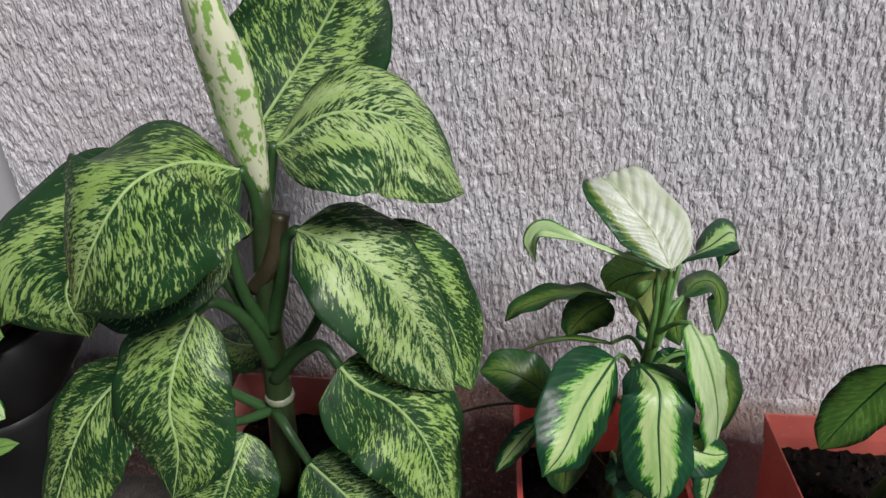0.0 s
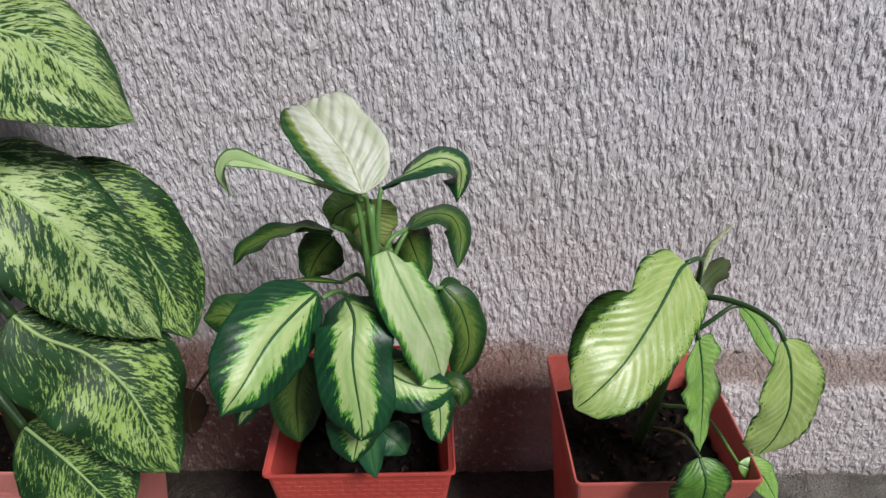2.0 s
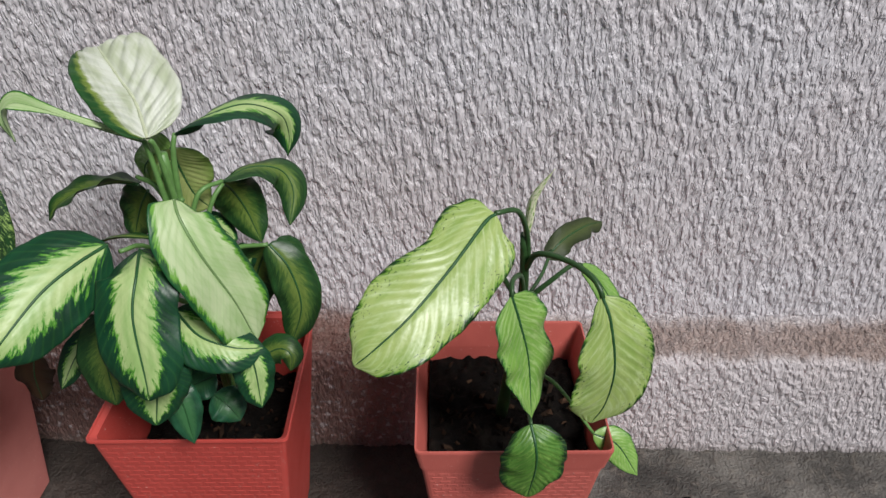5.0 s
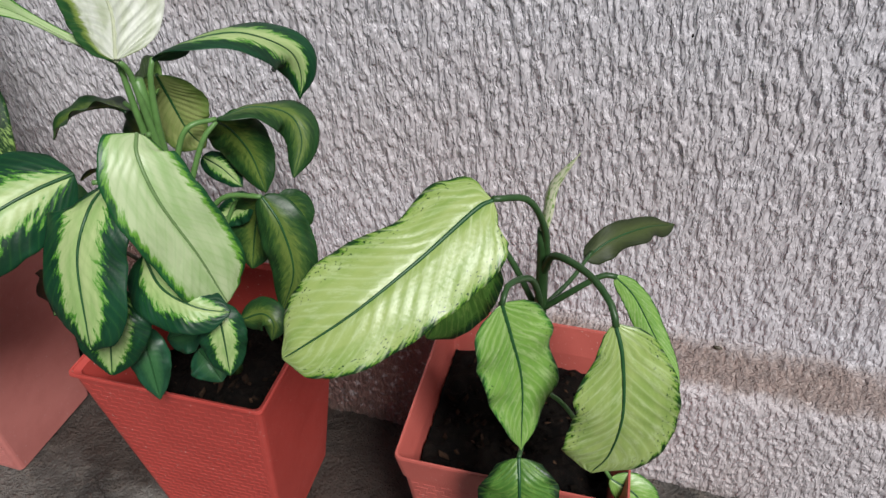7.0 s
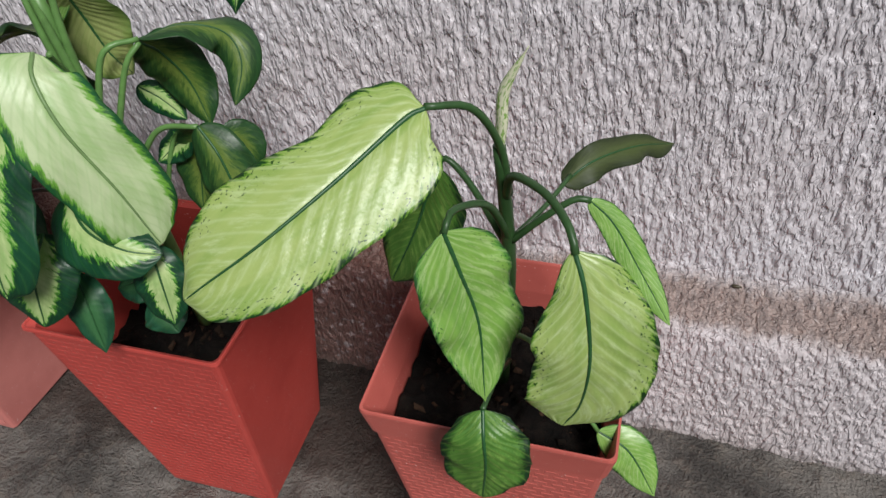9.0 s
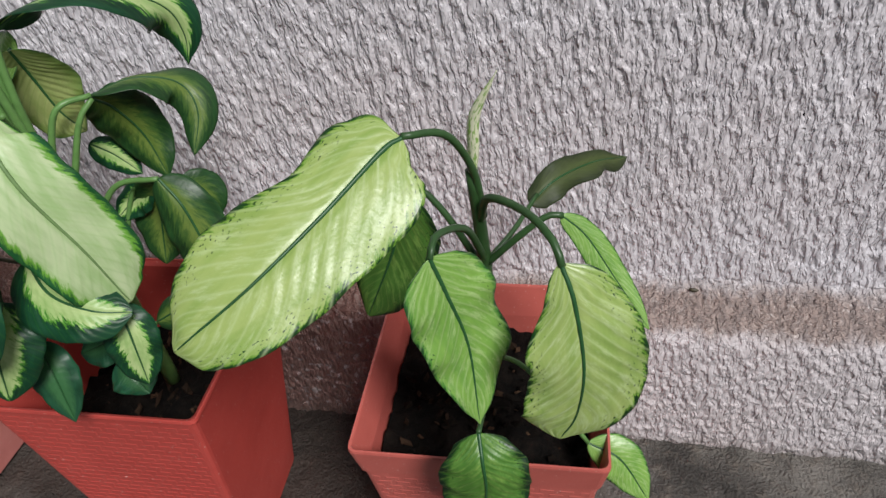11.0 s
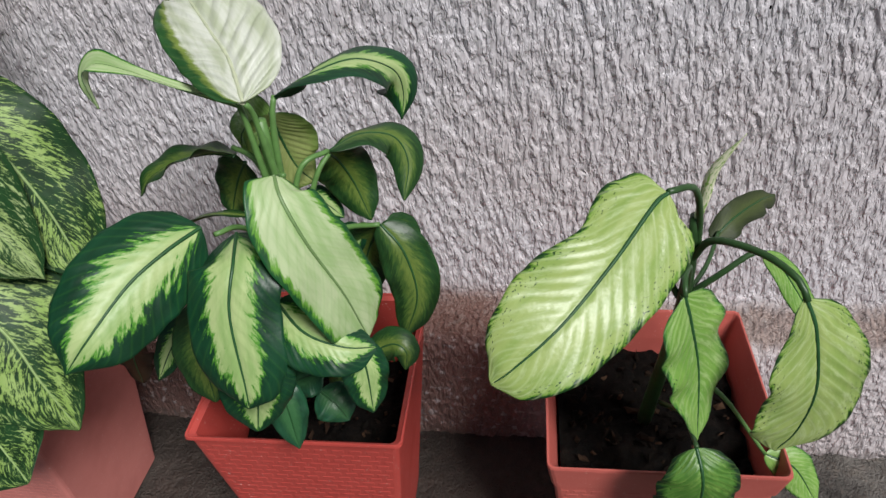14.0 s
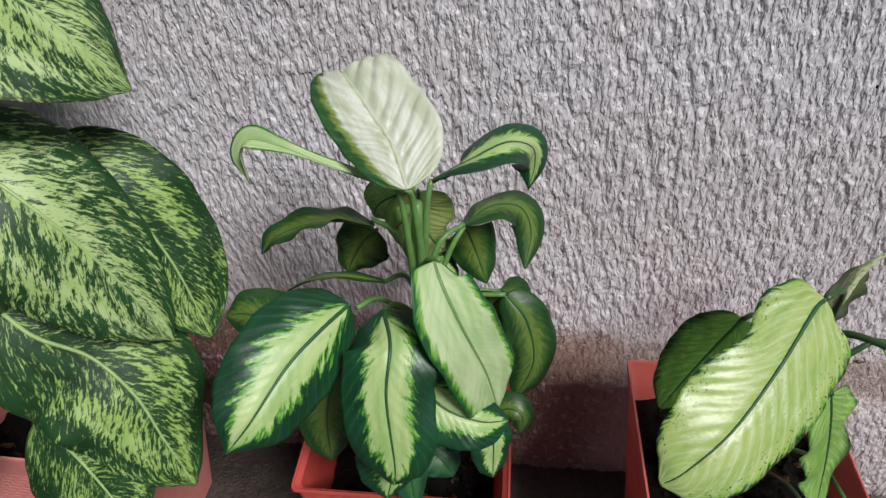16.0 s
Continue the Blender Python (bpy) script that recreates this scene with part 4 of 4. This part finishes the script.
stalk("petiole", bushy, [(0.800, 0.975, 0.470), (0.735, 0.965, 0.505), (0.690, 0.950, 0.500)], 0.0034, 0.0024, M_stalkp)
leaf(small, M_lime, [(1.132, 0.906, 0.651), (1.121, 0.894, 0.648), (1.090, 0.850, 0.627), (1.054, 0.807, 0.604), (1.021, 0.783, 0.583), (1.005, 0.779, 0.570)], 0.089, (0.26, -0.50, 0.82), turn=(0.22, -0.60, 0.77), droop=0.10, ripple=0.0008, ribs=12, label="large lime-green leaf with dark speckled margin", right=(0.45, 0.80, 0.84, 0.74, 0.90, 1.03, 1.04, 0.92, 0.70, 0.30), left=(0.60, 0.95, 1.06, 1.05, 1.02, 0.98, 0.92, 0.82, 0.62, 0.25))
leaf(small, M_lime2, [(1.150, 0.873, 0.577), (1.160, 0.872, 0.545), (1.173, 0.872, 0.492), (1.180, 0.857, 0.420)], 0.076, (0.62, -0.70, 0.35), fold=0.1, ripple=0.0012, right=(0.4, 0.85, 0.95, 0.95, 0.9, 0.7, 0.4, 0.03), left=(0.4, 0.85, 1.0, 0.9, 0.95, 0.75, 0.42, 0.03), wave=0.004)
leaf(small, M_lime, [(1.238, 0.871, 0.580), (1.248, 0.860, 0.556), (1.257, 0.848, 0.505), (1.254, 0.847, 0.455), (1.243, 0.848, 0.424)], 0.087, (0.26, -0.95, 0.16), droop=0.12, wave=0.003, ripple=0.0012, ribs=11, right=(0.2, 0.40, 0.62, 0.90, 0.86, 0.90, 0.92, 0.90, 0.55), left=(0.25, 0.62, 0.86, 1.0, 1.08, 1.10, 0.98, 0.68, 0.20))
leaf(small, M_dull, [(1.206, 1.030, 0.513), (1.228, 1.050, 0.527), (1.262, 1.090, 0.522), (1.296, 1.144, 0.495)], 0.034, (0.05, -0.72, 0.68), droop=0.2, wave=0.007, right=(0.7, 1.0, 0.8, 0.95, 0.6, 0.75, 0.1), left=(0.5, 0.8, 0.9, 0.8, 0.6, 0.3, 0.05))
leaf(small, M_lime3, [(1.179, 0.852, 0.416), (1.184, 0.834, 0.400), (1.186, 0.830, 0.370), (1.181, 0.834, 0.314)], 0.074, (0.10, -0.90, 0.42), droop=0.25, wave=0.003, ripple=0.0018, right=(0.5, 0.85, 1.0, 1.0, 0.92, 0.6), left=(0.5, 0.9, 1.0, 1.0, 0.85, 0.4))
leaf(small, M_lime2, [(1.236, 0.970, 0.546), (1.256, 0.968, 0.528), (1.280, 0.958, 0.495), (1.310, 0.940, 0.456)], 0.026, (0.30, -0.82, 0.48), q=0.55)
leaf(small, M_lime2, [(1.268, 0.915, 0.330), (1.298, 0.908, 0.318), (1.326, 0.896, 0.276)], 0.042, (0.25, -0.80, 0.55), q=0.75)
leaf(small, M_lime3, [(1.108, 0.978, 0.555), (1.086, 0.985, 0.485), (1.055, 0.978, 0.412)], 0.080, (-0.10, -0.80, 0.60), q=0.5)
stalk("stem", small, [(1.160, 0.990, 0.280), (1.172, 0.972, 0.450), (1.172, 0.962, 0.530), (1.168, 0.957, 0.595)], 0.0085, 0.0050, M_stalk)
stalk("petiole", small, [(1.175, 0.960, 0.550), (1.170, 0.952, 0.598), (1.156, 0.930, 0.640), (1.132, 0.906, 0.652)], 0.0034, 0.0026, M_stalk)
stalk("petiole", small, [(1.172, 0.960, 0.545), (1.182, 0.942, 0.580), (1.212, 0.910, 0.592), (1.232, 0.882, 0.590), (1.239, 0.870, 0.578)], 0.0036, 0.0028, M_stalk)
stalk("petiole", small, [(1.174, 0.965, 0.500), (1.165, 0.935, 0.555), (1.152, 0.892, 0.582), (1.150, 0.873, 0.576)], 0.0034, 0.0026, M_stalk)
stalk("petiole", small, [(1.176, 0.965, 0.500), (1.196, 0.995, 0.512), (1.212, 1.036, 0.520)], 0.0026, 0.0020, M_stalk)
stalk("petiole", small, [(1.176, 0.965, 0.498), (1.201, 0.962, 0.528), (1.224, 0.968, 0.546), (1.237, 0.970, 0.546)], 0.0034, 0.0026, M_stalk)
stalk("petiole", small, [(1.169, 0.970, 0.491), (1.140, 0.976, 0.540), (1.120, 0.978, 0.562), (1.108, 0.978, 0.555)], 0.0034, 0.0026, M_stalk)
stalk("petiole", small, [(1.172, 0.975, 0.330), (1.178, 0.905, 0.395), (1.179, 0.852, 0.417)], 0.003, 0.0022, M_stalk)
stalk("petiole", small, [(1.172, 0.970, 0.380), (1.212, 0.935, 0.400), (1.268, 0.915, 0.330)], 0.0026, 0.002, M_stalkp)
spear(small, [(1.168, 0.956, 0.580), (1.171, 0.953, 0.615), (1.174, 0.950, 0.645), (1.191, 0.945, 0.680)], 0.0042)
leaf(seedling, M_lime2, [(-0.011, 0.880, 0.568), (0.034, 0.870, 0.606), (0.070, 0.860, 0.624)], 0.040, (0.00, -0.60, 0.80))
leaf(seedling, M_pale, [(-0.022, 0.870, 0.520), (0.009, 0.860, 0.509), (0.037, 0.850, 0.503)], 0.035, (0.00, -0.60, 0.80))
leaf(seedling, M_lime2, [(-0.072, 0.860, 0.389), (0.001, 0.840, 0.453), (0.060, 0.830, 0.485)], 0.032, (0.00, -0.60, 0.80))
# seedling stalk
stalk("petiole", seedling, [(-0.153, 0.930, 0.300), (-0.153, 0.900, 0.420), (-0.011, 0.880, 0.568)], 0.004, 0.003, M_stalk)
stalk("petiole", seedling, [(-0.153, 0.930, 0.300), (-0.153, 0.890, 0.360), (-0.022, 0.870, 0.520)], 0.003, 0.002, M_stalk)
stalk("petiole", seedling, [(-0.153, 0.930, 0.300), (-0.153, 0.880, 0.310), (-0.072, 0.860, 0.389)], 0.003, 0.002, M_stalk)
